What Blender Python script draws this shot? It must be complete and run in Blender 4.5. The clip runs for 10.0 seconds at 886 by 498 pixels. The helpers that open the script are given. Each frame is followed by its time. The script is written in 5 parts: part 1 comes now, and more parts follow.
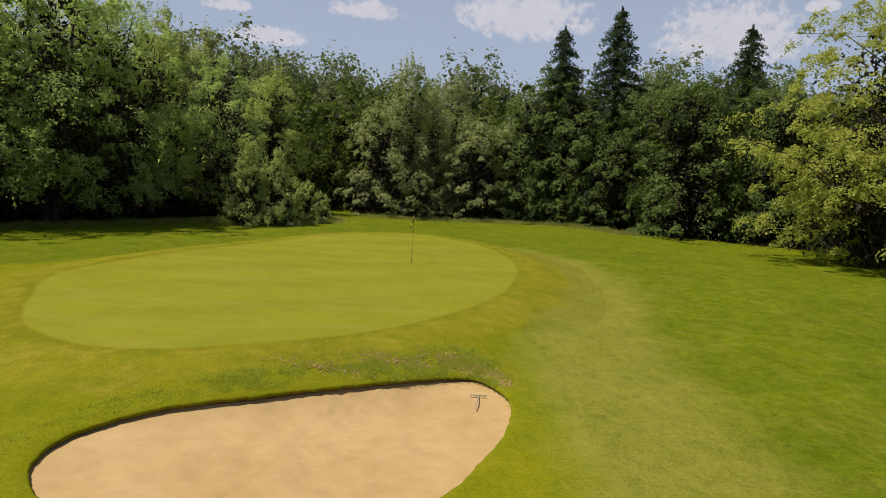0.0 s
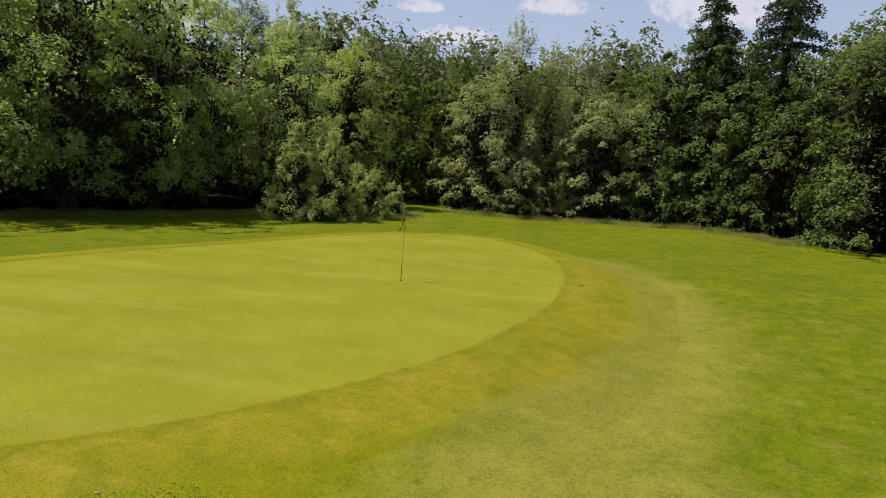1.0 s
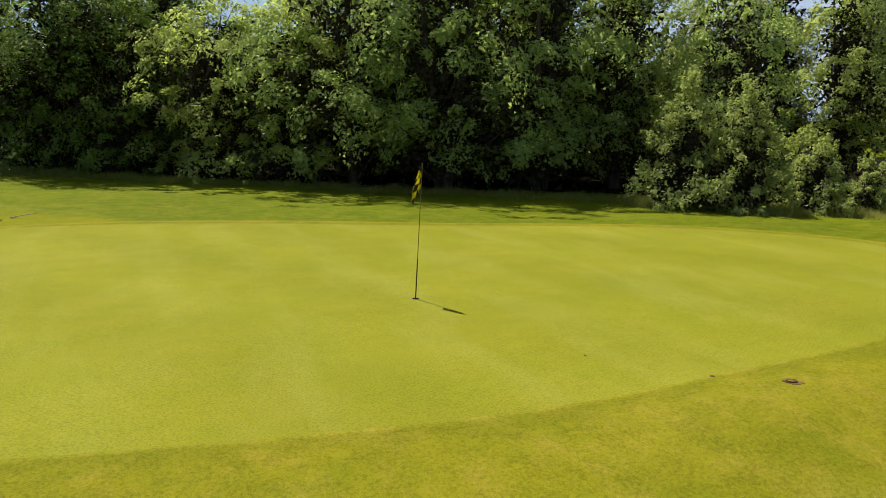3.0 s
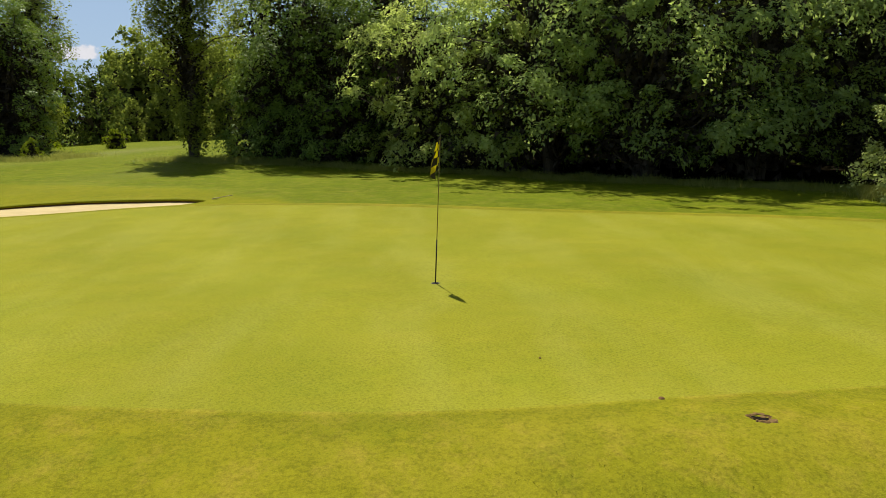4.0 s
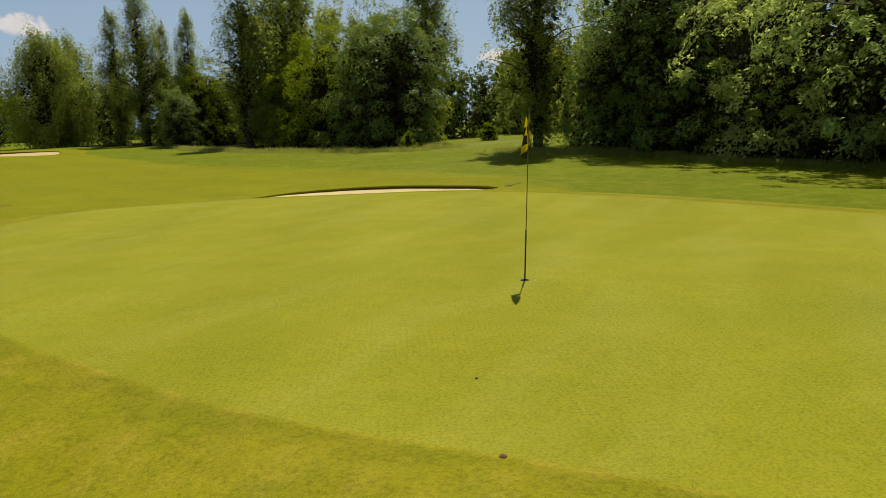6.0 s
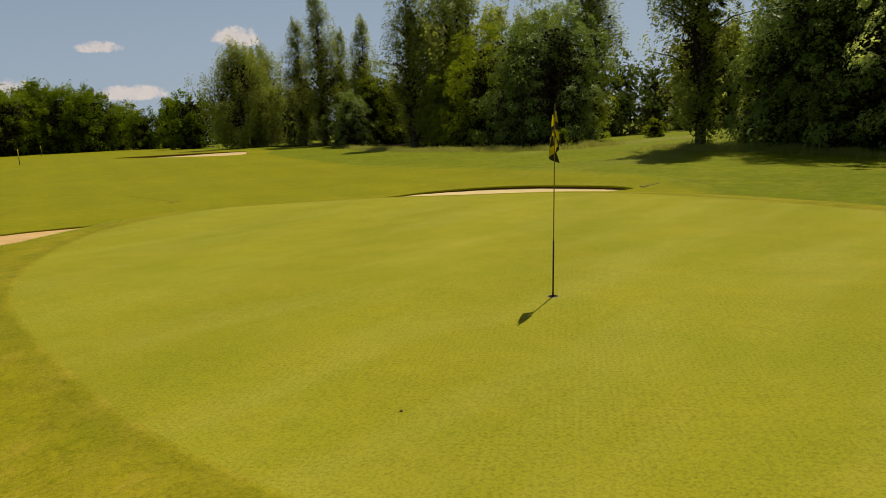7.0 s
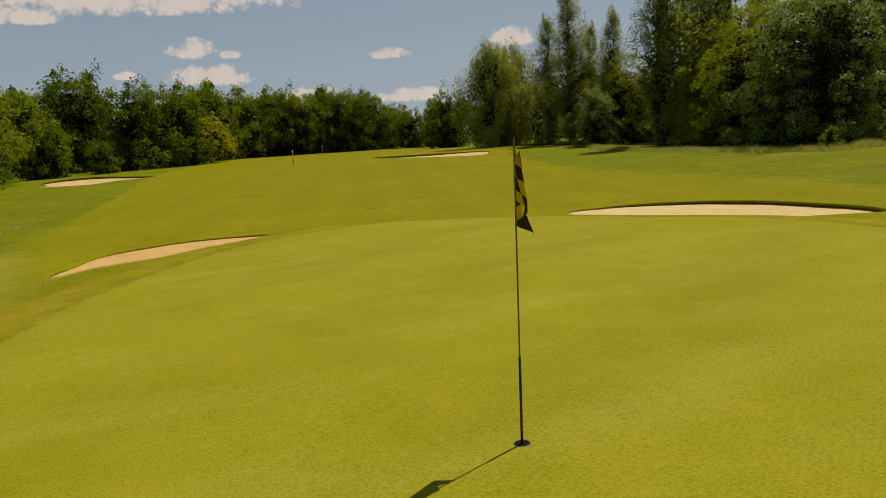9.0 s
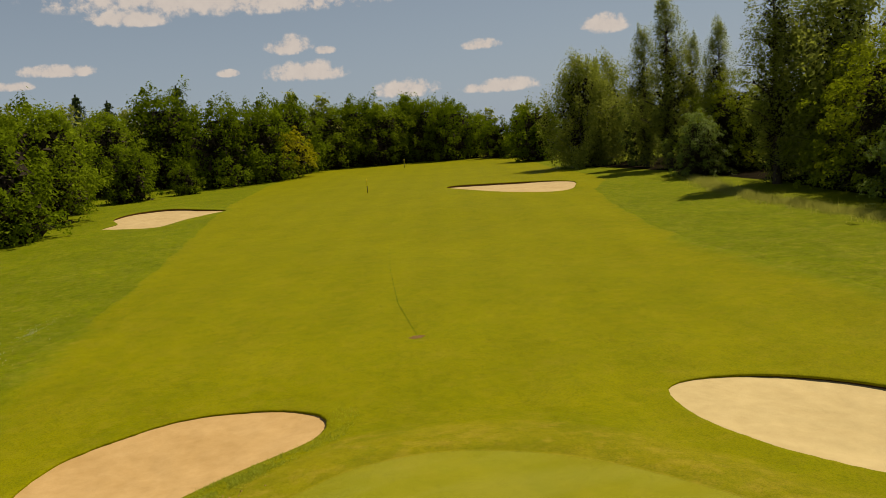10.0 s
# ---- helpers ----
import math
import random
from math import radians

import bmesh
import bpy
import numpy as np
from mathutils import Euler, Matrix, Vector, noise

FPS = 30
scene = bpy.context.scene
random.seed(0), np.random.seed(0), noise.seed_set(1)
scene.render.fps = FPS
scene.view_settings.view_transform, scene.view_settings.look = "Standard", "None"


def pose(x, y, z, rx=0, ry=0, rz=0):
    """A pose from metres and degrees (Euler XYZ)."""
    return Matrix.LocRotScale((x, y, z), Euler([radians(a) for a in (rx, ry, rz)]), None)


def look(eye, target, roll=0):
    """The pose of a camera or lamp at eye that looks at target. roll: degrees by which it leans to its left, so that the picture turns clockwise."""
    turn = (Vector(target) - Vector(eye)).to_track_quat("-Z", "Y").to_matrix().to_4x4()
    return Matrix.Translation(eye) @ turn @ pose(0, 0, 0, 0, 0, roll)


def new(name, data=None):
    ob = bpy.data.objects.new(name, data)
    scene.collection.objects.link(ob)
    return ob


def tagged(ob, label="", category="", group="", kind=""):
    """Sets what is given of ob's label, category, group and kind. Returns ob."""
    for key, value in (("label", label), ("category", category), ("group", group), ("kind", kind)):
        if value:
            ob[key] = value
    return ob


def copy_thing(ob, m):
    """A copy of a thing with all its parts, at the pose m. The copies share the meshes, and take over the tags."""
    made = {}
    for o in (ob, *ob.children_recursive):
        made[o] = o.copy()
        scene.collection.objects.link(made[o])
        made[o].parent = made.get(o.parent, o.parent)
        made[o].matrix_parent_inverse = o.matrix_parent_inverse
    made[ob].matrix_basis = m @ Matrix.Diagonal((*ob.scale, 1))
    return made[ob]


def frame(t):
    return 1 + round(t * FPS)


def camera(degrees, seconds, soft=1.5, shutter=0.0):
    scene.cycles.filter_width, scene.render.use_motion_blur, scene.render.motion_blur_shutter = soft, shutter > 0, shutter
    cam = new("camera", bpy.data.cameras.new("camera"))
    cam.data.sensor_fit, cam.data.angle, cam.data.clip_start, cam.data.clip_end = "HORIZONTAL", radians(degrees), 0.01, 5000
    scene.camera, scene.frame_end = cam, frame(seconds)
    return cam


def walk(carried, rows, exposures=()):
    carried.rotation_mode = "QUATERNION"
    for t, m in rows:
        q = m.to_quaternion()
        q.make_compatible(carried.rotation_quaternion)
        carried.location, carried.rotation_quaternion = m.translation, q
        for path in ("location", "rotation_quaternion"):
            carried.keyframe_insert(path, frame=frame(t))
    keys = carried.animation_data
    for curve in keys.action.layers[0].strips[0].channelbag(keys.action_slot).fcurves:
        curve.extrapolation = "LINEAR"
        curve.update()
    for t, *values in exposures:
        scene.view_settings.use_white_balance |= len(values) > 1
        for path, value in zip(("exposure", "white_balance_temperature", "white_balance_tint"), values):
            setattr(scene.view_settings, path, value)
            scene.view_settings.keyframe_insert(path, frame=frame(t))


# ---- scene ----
cam = camera(63.1, 10.0, 0.9)
PATH = [
    (0, (0.365, -2.567, 4.465), (0.311, -0.582, 4.227), 3.5),
    (0.5, (3.282, 2.973, 4.345), (2.992, 4.935, 4.082), 3.5),
    (1, (5.202, 8.527, 4.049), (4.658, 10.431, 3.772), 3.6),
    (1.5, (6.736, 13.594, 3.799), (5.862, 15.369, 3.504), 3.6),
    (2, (7.697, 18.372, 3.441), (6.436, 19.892, 3.123), 2.1),
    (2.5, (8.23, 22.0, 3.034), (6.642, 23.17, 2.703), 1.5),
    (3, (8.485, 24.58, 2.74), (6.687, 25.386, 2.4), 0.8),
    (4.5, (8.072, 29.609, 2.222), (6.116, 29.401, 1.865), -1.1),
    (5, (7.6, 30.576, 2.107), (5.692, 30.093, 1.753), -1.3),
    (5.5, (7.053, 31.347, 2.044), (5.22, 30.63, 1.693), -1.7),
    (7, (4.845, 33.208, 1.959), (3.39, 31.876, 1.628), -3.1),
    (7.5, (3.84, 33.486, 1.888), (2.555, 31.987, 1.569), -3.4),
    (8, (2.752, 33.468, 1.76), (1.635, 31.837, 1.453), -3.5),
    (8.5, (1.845, 33.51, 1.734), (0.861, 31.795, 1.432), -3.7),
    (8.8, (1.256, 33.263, 1.84), (0.326, 31.518, 1.538), -3.8),
    (9, (0.741, 32.842, 2.168), (-0.144, 31.074, 1.869), -3.9),
    (9.2, (0.049, 32.165, 2.89), (-0.764, 30.363, 2.59), -4.1),
    (9.4, (-0.791, 31.235, 3.687), (-1.54, 29.405, 3.387), -4.3),
    (9.6, (-1.781, 29.994, 4.585), (-2.484, 28.146, 4.284), -4.5),
    (9.8, (-2.673, 28.69, 5.476), (-3.345, 26.83, 5.173), -4.5),
    (10, (-3.594, 27.095, 6.426), (-4.248, 25.23, 6.121), -4.7),
]
EXPOSURE = [(0, 0.00, 6250, 13), (1, 0.22, 6100, 15), (2, 0.40, 6050, 14), (3, 0.40, 6150, 12), (5, 0.29, 6500, 8),
            (6, 0.14, 6750, 8), (7, -0.01, 7250, 12), (8.5, -0.09, 7600, 12), (10, -0.12, 7800, 12)]
walk(cam, [(t, look(eye, target, roll)) for t, eye, target, roll in PATH], EXPOSURE)

# ---- world, sun, sky ----
SUN_AZ, SUN_EL = radians(192.6), radians(61)      # the sun stands in the west
SUN_DIR = Vector((math.cos(SUN_AZ) * math.cos(SUN_EL), math.sin(SUN_AZ) * math.cos(SUN_EL), math.sin(SUN_EL)))
SUN_POWER, SKY_POWER = 5.0, 0.060
sun_data = bpy.data.lights.new("sun", "SUN")
sun_data.energy, sun_data.angle, sun_data.color = SUN_POWER, radians(0.53), (1.0, 0.94, 0.84)
sun = new("sun", sun_data)
sun.matrix_world = look(SUN_DIR * 300, (0, 0, 0))

# azimuth, elevation, half width, half height of each cumulus cloud, in degrees
CLOUDS = [(-94.7, 11.2, 12.6, 2.0), (-88.0, 9.9, 3.1, 0.9), (-98.9, 7.6, 1.9, 1.0), (-101.6, 7.2, 0.9, 0.45),
          (-100.1, 5.6, 3.2, 1.1), (-83.0, 6.5, 2.9, 0.6), (-107.5, 3.8, 2.7, 1.0), (-115.0, 3.5, 3.4, 0.75),
          (-113.5, 6.7, 1.6, 0.55), (-122.9, 7.2, 2.0, 1.0), (-94.3, 5.9, 0.9, 0.4), (-80.0, 5.6, 1.5, 0.45),
          (98.5, 10.9, 3.0, 1.0), (86.3, 11.1, 5.4, 2.8), (71.4, 9.8, 5.6, 3.2), (108.8, 10.4, 1.9, 0.7),
          (65.6, 12.0, 1.2, 0.6), (106.0, 8.4, 3.2, 1.0), (-156.8, 4.7, 2.2, 0.7)]


def make_world():
    world = bpy.data.worlds.new("sky")
    scene.world = world
    world.use_nodes = True
    nt = world.node_tree
    nt.nodes.clear()
    N, L = nt.nodes.new, nt.links.new
    out, bg = N("ShaderNodeOutputWorld"), N("ShaderNodeBackground")
    sky = N("ShaderNodeTexSky")
    sky.sky_type, sky.sun_disc = "NISHITA", False
    sky.sun_elevation, sky.sun_rotation = SUN_EL, radians(90) - SUN_AZ
    sky.air_density, sky.dust_density, sky.ozone_density = 1.0, 1.0, 1.6
    co = N("ShaderNodeTexCoord")
    big = N("ShaderNodeTexNoise")
    big.inputs["Scale"].default_value, big.inputs["Detail"].default_value, big.inputs["Roughness"].default_value = 62, 9, 0.62
    L(co.outputs["Generated"], big.inputs["Vector"])

    def dot(v):
        n = N("ShaderNodeVectorMath")
        n.operation = "DOT_PRODUCT"
        n.inputs[1].default_value = v
        L(co.outputs["Generated"], n.inputs[0])
        return n.outputs["Value"]

    def math_node(op, a, b):
        n = N("ShaderNodeMath")
        n.operation = op
        for i, v in enumerate((a, b)):
            if isinstance(v, (int, float)):
                n.inputs[i].default_value = v
            else:
                L(v, n.inputs[i])
        return n.outputs[0]

    total = None
    for az, el, w, h in CLOUDS:
        a, e = radians(az), radians(el)
        right = Vector((-math.sin(a), math.cos(a), 0))
        up = Vector((-math.cos(a) * math.sin(e), -math.sin(a) * math.sin(e), math.cos(e)))
        mid = Vector((math.cos(a) * math.cos(e), math.sin(a) * math.cos(e), math.sin(e)))
        u, v = dot(right / math.sin(radians(w))), dot(up / math.sin(radians(h)))
        v = math_node("MAXIMUM", v, math_node("MULTIPLY", v, -1.7))      # flatter below
        r = math_node("ADD", math_node("MULTIPLY", u, u), math_node("MULTIPLY", v, v))
        front = math_node("GREATER_THAN", dot(mid), 0.5)
        m = math_node("MULTIPLY", math_node("SUBTRACT", 1.25, r), front)
        total = m if total is None else math_node("MAXIMUM", total, m)
    rough = math_node("MULTIPLY", math_node("SUBTRACT", big.outputs["Fac"], 0.5), 3.6)
    edge = N("ShaderNodeMapRange")
    edge.interpolation_type = "SMOOTHSTEP"
    edge.inputs["From Min"].default_value, edge.inputs["From Max"].default_value = 0.15, 1.05
    L(math_node("ADD", total, rough), edge.inputs["Value"])
    keep = N("ShaderNodeMapRange")
    keep.inputs["From Min"].default_value, keep.inputs["From Max"].default_value = 0.05, 0.45
    L(total, keep.inputs["Value"])
    cover = math_node("MULTIPLY", edge.outputs["Result"], keep.outputs["Result"])
    cloud = N("ShaderNodeMixRGB")
    cloud.inputs[1].default_value, cloud.inputs[2].default_value = (8.6, 8.2, 8.5, 1), (11.8, 11.3, 11.2, 1)
    L(big.outputs["Fac"], cloud.inputs[0])
    haze = N("ShaderNodeMixRGB")
    haze.inputs[2].default_value = (5.2, 7.2, 10.2, 1)
    low = N("ShaderNodeMapRange")                 # the haze thins out towards the zenith
    low.inputs["From Min"].default_value, low.inputs["From Max"].default_value = 0.0, 0.45
    low.inputs["To Min"].default_value, low.inputs["To Max"].default_value = 0.80, 0.05
    L(dot(Vector((0, 0, 1))), low.inputs["Value"])
    L(low.outputs["Result"], haze.inputs[0])
    L(sky.outputs[0], haze.inputs[1])
    mix = N("ShaderNodeMixRGB")
    L(math_node("MULTIPLY", cover, 0.92), mix.inputs[0])
    L(haze.outputs[0], mix.inputs[1])
    L(cloud.outputs[0], mix.inputs[2])
    veil = N("ShaderNodeMixRGB")                  # a thin bright veil of cirrus in the north
    thin = N("ShaderNodeMapRange")
    thin.inputs["From Min"].default_value, thin.inputs["From Max"].default_value = 0.1, 0.95
    thin.inputs["To Min"].default_value, thin.inputs["To Max"].default_value = 0.0, 0.36
    L(dot(Vector((0, 1, 0))), thin.inputs["Value"])
    L(thin.outputs["Result"], veil.inputs[0])
    veil.inputs[2].default_value = (10.2, 10.4, 11.4, 1)
    L(mix.outputs[0], veil.inputs[1])
    L(veil.outputs[0], bg.inputs["Color"])
    bg.inputs["Strength"].default_value = SKY_POWER
    L(bg.outputs[0], out.inputs[0])


make_world()


# ---- materials ----
class Nodes:
    """A small wrapper to write node materials in few lines."""

    def __init__(self, name):
        self.mat = bpy.data.materials.new(name)
        self.mat.use_nodes = True
        self.nt = self.mat.node_tree
        self.nt.nodes.clear()
        self.out = self.add("ShaderNodeOutputMaterial")
        self.co = self.add("ShaderNodeTexCoord").outputs["Object"]

    def add(self, kind, **values):
        n = self.nt.nodes.new(kind)
        for k, v in values.items():
            self.put(n, k.replace("_", " "), v)
        return n

    def put(self, n, key, v):
        if isinstance(v, bpy.types.NodeSocket):
            self.nt.links.new(v, n.inputs[key])
        else:
            n.inputs[key].default_value = v

    def noise(self, scale, detail=4, rough=0.55, vector=None):
        n = self.add("ShaderNodeTexNoise", Scale=scale, Detail=detail, Roughness=rough)
        self.nt.links.new(vector or self.co, n.inputs["Vector"])
        return n.outputs["Fac"]

    def stretch(self, value, a, b, c=0.0, d=1.0):
        n = self.add("ShaderNodeMapRange", Value=value)
        for k, v in (("From Min", a), ("From Max", b), ("To Min", c), ("To Max", d)):
            n.inputs[k].default_value = v
        return n.outputs["Result"]

    def mix(self, fac, a, b, blend="MIX"):
        n = self.add("ShaderNodeMixRGB")
        n.blend_type = blend
        for i, v in enumerate((fac, a, b)):
            if isinstance(v, tuple):
                v = (*v, 1)
            self.put(n, i, v)
        return n.outputs[0]

    def math(self, op, a, b=0.0):
        n = self.add("ShaderNodeMath")
        n.operation = op
        self.put(n, 0, a)
        self.put(n, 1, b)
        return n.outputs[0]

    def mapped(self, scale=(1, 1, 1), turn=0.0, shift=(0, 0, 0)):
        n = self.add("ShaderNodeMapping", Scale=scale, Rotation=(0, 0, radians(turn)), Location=shift)
        self.nt.links.new(self.co, n.inputs["Vector"])
        return n.outputs[0]

    def bump(self, height, strength, distance):
        return self.add("ShaderNodeBump", Height=height, Strength=strength, Distance=distance).outputs[0]

    def surface(self, colour, rough=0.8, normal=None, metal=0.0, spec=0.3, sheen=0.0):
        p = self.add("ShaderNodeBsdfPrincipled")
        self.put(p, "Base Color", (*colour, 1) if isinstance(colour, tuple) else colour)
        self.put(p, "Roughness", rough)
        p.inputs["Metallic"].default_value = metal
        p.inputs["Specular IOR Level"].default_value = spec
        p.inputs["Sheen Weight"].default_value = sheen
        if normal is not None:
            self.put(p, "Normal", normal)
        self.nt.links.new(p.outputs[0], self.out.inputs[0])
        return p


def plain(name, colour, rough=0.6, metal=0.0, grain=40.0, vary=0.25, spec=0.4):
    n = Nodes(name)
    dark = tuple(c * (1 - vary) for c in colour)
    f = n.noise(grain, 5)
    n.surface(n.mix(f, dark, colour), rough, n.bump(f, 0.3, 0.01), metal, spec)
    return n.mat


def turf_colour(n, light, dark, dry, dry_amount, fine, clumpy=0.4, lush=0.5, stripe=0.0, turn=0.0, tracks=(), clump_wear=0.0, pale=0.0, path=None, patchy=0.0):
    """Colour of mown grass: broad tone, tufts, and straw-coloured wear."""
    broad = n.noise(0.16, 4, 0.6)
    mid = n.noise(0.9, 5, 0.6)
    tuft = n.noise(fine, 5, 0.7)
    f = n.math("ADD", n.math("MULTIPLY", broad, 0.7), n.math("ADD", n.math("MULTIPLY", mid, 0.5), n.math("MULTIPLY", tuft, clumpy)))
    col = n.mix(n.stretch(f, 0.35 + clumpy * 0.3, 0.75 + clumpy * 0.72), dark, light)
    wear = n.noise(0.45, 6, 0.7, n.mapped(shift=(13, 7, 0)))
    amount = n.math("MULTIPLY", n.stretch(wear, 0.5, 0.72), dry_amount)
    col = n.mix(amount, col, dry)
    if path:                                       # the pale line that feet and trolleys wear beside the green
        far = n.add("ShaderNodeAttribute")
        far.attribute_name = "on_path"
        on = n.stretch(n.math("ADD", far.outputs["Fac"], n.math("MULTIPLY", n.math("SUBTRACT", wear, 0.5), 1.5)), 0.10, 1.05)
        on = n.math("MULTIPLY", on, n.stretch(far.outputs["Fac"], 0.0, 0.15))
        clump_wear = n.math("MULTIPLY", n.math("SUBTRACT", 1.0, on), clump_wear)
    if clump_wear:                                 # dead brown tufts among the green ones
        dim = n.stretch(n.noise(2.1, 5, 0.75, n.mapped((1, 0.55, 1), 70, (2, 3, 0))), 0.47, 0.62)
        col = n.mix(n.math("MULTIPLY", dim, clump_wear), col, tuple(c * 0.78 for c in dark))
        brown = n.stretch(n.noise(3.2, 4, 0.75, n.mapped((1, 0.6, 1), 20, (5, 9, 0))), 0.52, 0.64)
        col = n.mix(n.math("MULTIPLY", brown, clump_wear), col, (dry[0] * 0.78, dry[1] * 0.70, dry[2] * 0.6))
    green = n.stretch(n.noise(0.38, 5, 0.65, n.mapped((1, 1, 1), 0, (31, 4, 0))), 0.44, 0.66)
    streak = n.stretch(n.noise(1.6, 4, 0.6, n.mapped((1, 0.35, 1), 35)), 0.40, 0.66)
    col = n.mix(n.math("MULTIPLY", n.math("MAXIMUM", green, n.math("MULTIPLY", streak, 0.7)), lush), col, (dark[0] * 0.78, dark[1] * 0.98, dark[2]))
    if patchy:                                     # small patches of greener and of straw-coloured grass
        lush_patch = n.stretch(n.noise(1.3, 6, 0.72, n.mapped((1, 0.8, 1), 15, (17, 5, 0))), 0.50, 0.66)
        straw_patch = n.stretch(n.noise(1.9, 6, 0.75, n.mapped((0.8, 1, 1), -20, (3, 27, 0))), 0.50, 0.64)
        col = n.mix(n.math("MULTIPLY", straw_patch, patchy), col, (dry[0] * 1.05, dry[1] * 1.0, dry[2]))
        col = n.mix(n.math("MULTIPLY", lush_patch, patchy), col, (dark[0] * 0.72, dark[1] * 0.92, dark[2]))
    if path:
        col = n.mix(n.math("MULTIPLY", on, path), col, dry)
    if pale:                                       # pale drifts where the mower has passed
        drift = n.stretch(n.noise(0.9, 4, 0.55, n.mapped((0.28, 1, 1), -8, (3, 40, 0))), 0.46, 0.68)
        col = n.mix(n.math("MULTIPLY", drift, pale), col, (light[0] * 1.14, light[1] * 1.18, light[2] * 3.2))
    for cx, cy, rx, ry, spin, tint, gain in tracks:
        near = n.add("ShaderNodeVectorMath")
        near.operation = "LENGTH"
        where = n.add("ShaderNodeMapping", Location=(-cx, -cy, 0))
        n.nt.links.new(n.co, where.inputs["Vector"])
        spun = n.add("ShaderNodeMapping", Rotation=(0, 0, radians(-spin)))
        n.nt.links.new(where.outputs[0], spun.inputs["Vector"])
        sized = n.add("ShaderNodeMapping", Scale=(1 / rx, 1 / ry, 0))
        n.nt.links.new(spun.outputs[0], sized.inputs["Vector"])
        n.nt.links.new(sized.outputs[0], near.inputs[0])
        col = n.mix(n.math("MULTIPLY", n.stretch(n.math("ADD", near.outputs["Value"], n.math("MULTIPLY", wear, 0.7)), 1.55, 0.6), gain), col, tint)
    if stripe:
        wave = n.add("ShaderNodeTexWave", Scale=0.085, Distortion=1.0, Detail=1.0)
        wave.inputs["Detail Scale"].default_value = 0.5
        n.nt.links.new(n.mapped((1, 1, 1), turn), wave.inputs["Vector"])
        col = n.mix(n.math("MULTIPLY", wave.outputs["Fac"], stripe), col, tuple(c * 1.35 for c in light))
    return col, mid, tuft


def turf(name, look_of, blade, bump=0.5, tined=0.0, rough_side=None, fairway_side=None, band=None, mottled=0.14):
    """Mown grass; where it meets other grass its colour runs over into that of the neighbour."""
    n = Nodes(name)
    light, dark = look_of["light"], look_of["dark"]
    col, mid, tuft = turf_colour(n, **look_of)

    def reading(attribute):
        a = n.add("ShaderNodeAttribute")
        a.attribute_name = attribute
        return a.outputs["Fac"]

    if band:                                       # the darker first cut round the green
        far = reading("from_green")
        d = n.math("ADD", far, n.math("MULTIPLY", n.math("SUBTRACT", mid, 0.5), 1.6))
        first = n.math("MULTIPLY", n.stretch(far, 0.04, 0.12), n.stretch(d, 0.48, 0.14))
        col = n.mix(n.math("MULTIPLY", first, 0.36), col, band)
        col = n.mix(n.stretch(far, 0.07, 0.02, 0.0, 0.20), col, (0.36, 0.34, 0.06))
    if rough_side:
        beside = turf_colour(n, **rough_side)[0]
        if fairway_side:
            beside = n.mix(reading("on_fairway"), beside, turf_colour(n, **fairway_side)[0])
        over = n.math("ADD", reading("over"), n.math("MULTIPLY", n.math("SUBTRACT", n.noise(1.3, 5, 0.7), 0.5), 0.7))
        over = n.math("MULTIPLY", n.stretch(over, 0.2, 0.85), n.stretch(reading("over"), 0.02, 0.12))
        col = n.mix(n.math("MAXIMUM", over, n.stretch(reading("over"), 0.85, 1.0)), col, beside)
    if tined:                                      # close rows of small holes left by the tining machine
        rows = []
        for turn in (58, 148):
            wave = n.add("ShaderNodeTexWave", Scale=5.6, Distortion=2.4, Detail=2.0)
            n.nt.links.new(n.mapped((1, 1, 1), turn), wave.inputs["Vector"])
            rows.append(n.stretch(wave.outputs["Fac"], 0.35, 0.95))
        some = n.stretch(n.noise(0.7, 4, 0.7), 0.40, 0.62, 0.0, 1.0)
        col = n.mix(n.math("MULTIPLY", n.math("MULTIPLY", n.math("MULTIPLY", *rows), some), tined), col, tuple(c * 0.45 for c in dark))
    grain = n.noise(blade, 2, 0.6)
    col = n.mix(0.42, col, n.mix(n.stretch(grain, 0.3, 0.7), tuple(c * 0.45 for c in dark), tuple(min(1, c * 1.45) for c in light)), "SOFT_LIGHT")
    speck = n.stretch(n.noise(blade * 0.30, 4, 0.75), 0.36, 0.60, 0.72, 1.10)
    mottle = n.stretch(n.noise(3.4, 6, 0.8, n.mapped((1, 0.7, 1), 25, (9, 2, 0))), 0.34, 0.66, 1 - mottled, 1 + 0.6 * mottled)
    speck = n.math("MULTIPLY", speck, mottle)
    h = n.math("ADD", n.math("MULTIPLY", tuft, 1.0), n.math("MULTIPLY", grain, 0.6))
    n.surface(n.mix(1.0, col, n.mix(speck, (0, 0, 0), (1, 1, 1)), "MULTIPLY"), 0.75, n.bump(h, bump, 0.03), 0, 0.03, 0.0)
    return n.mat


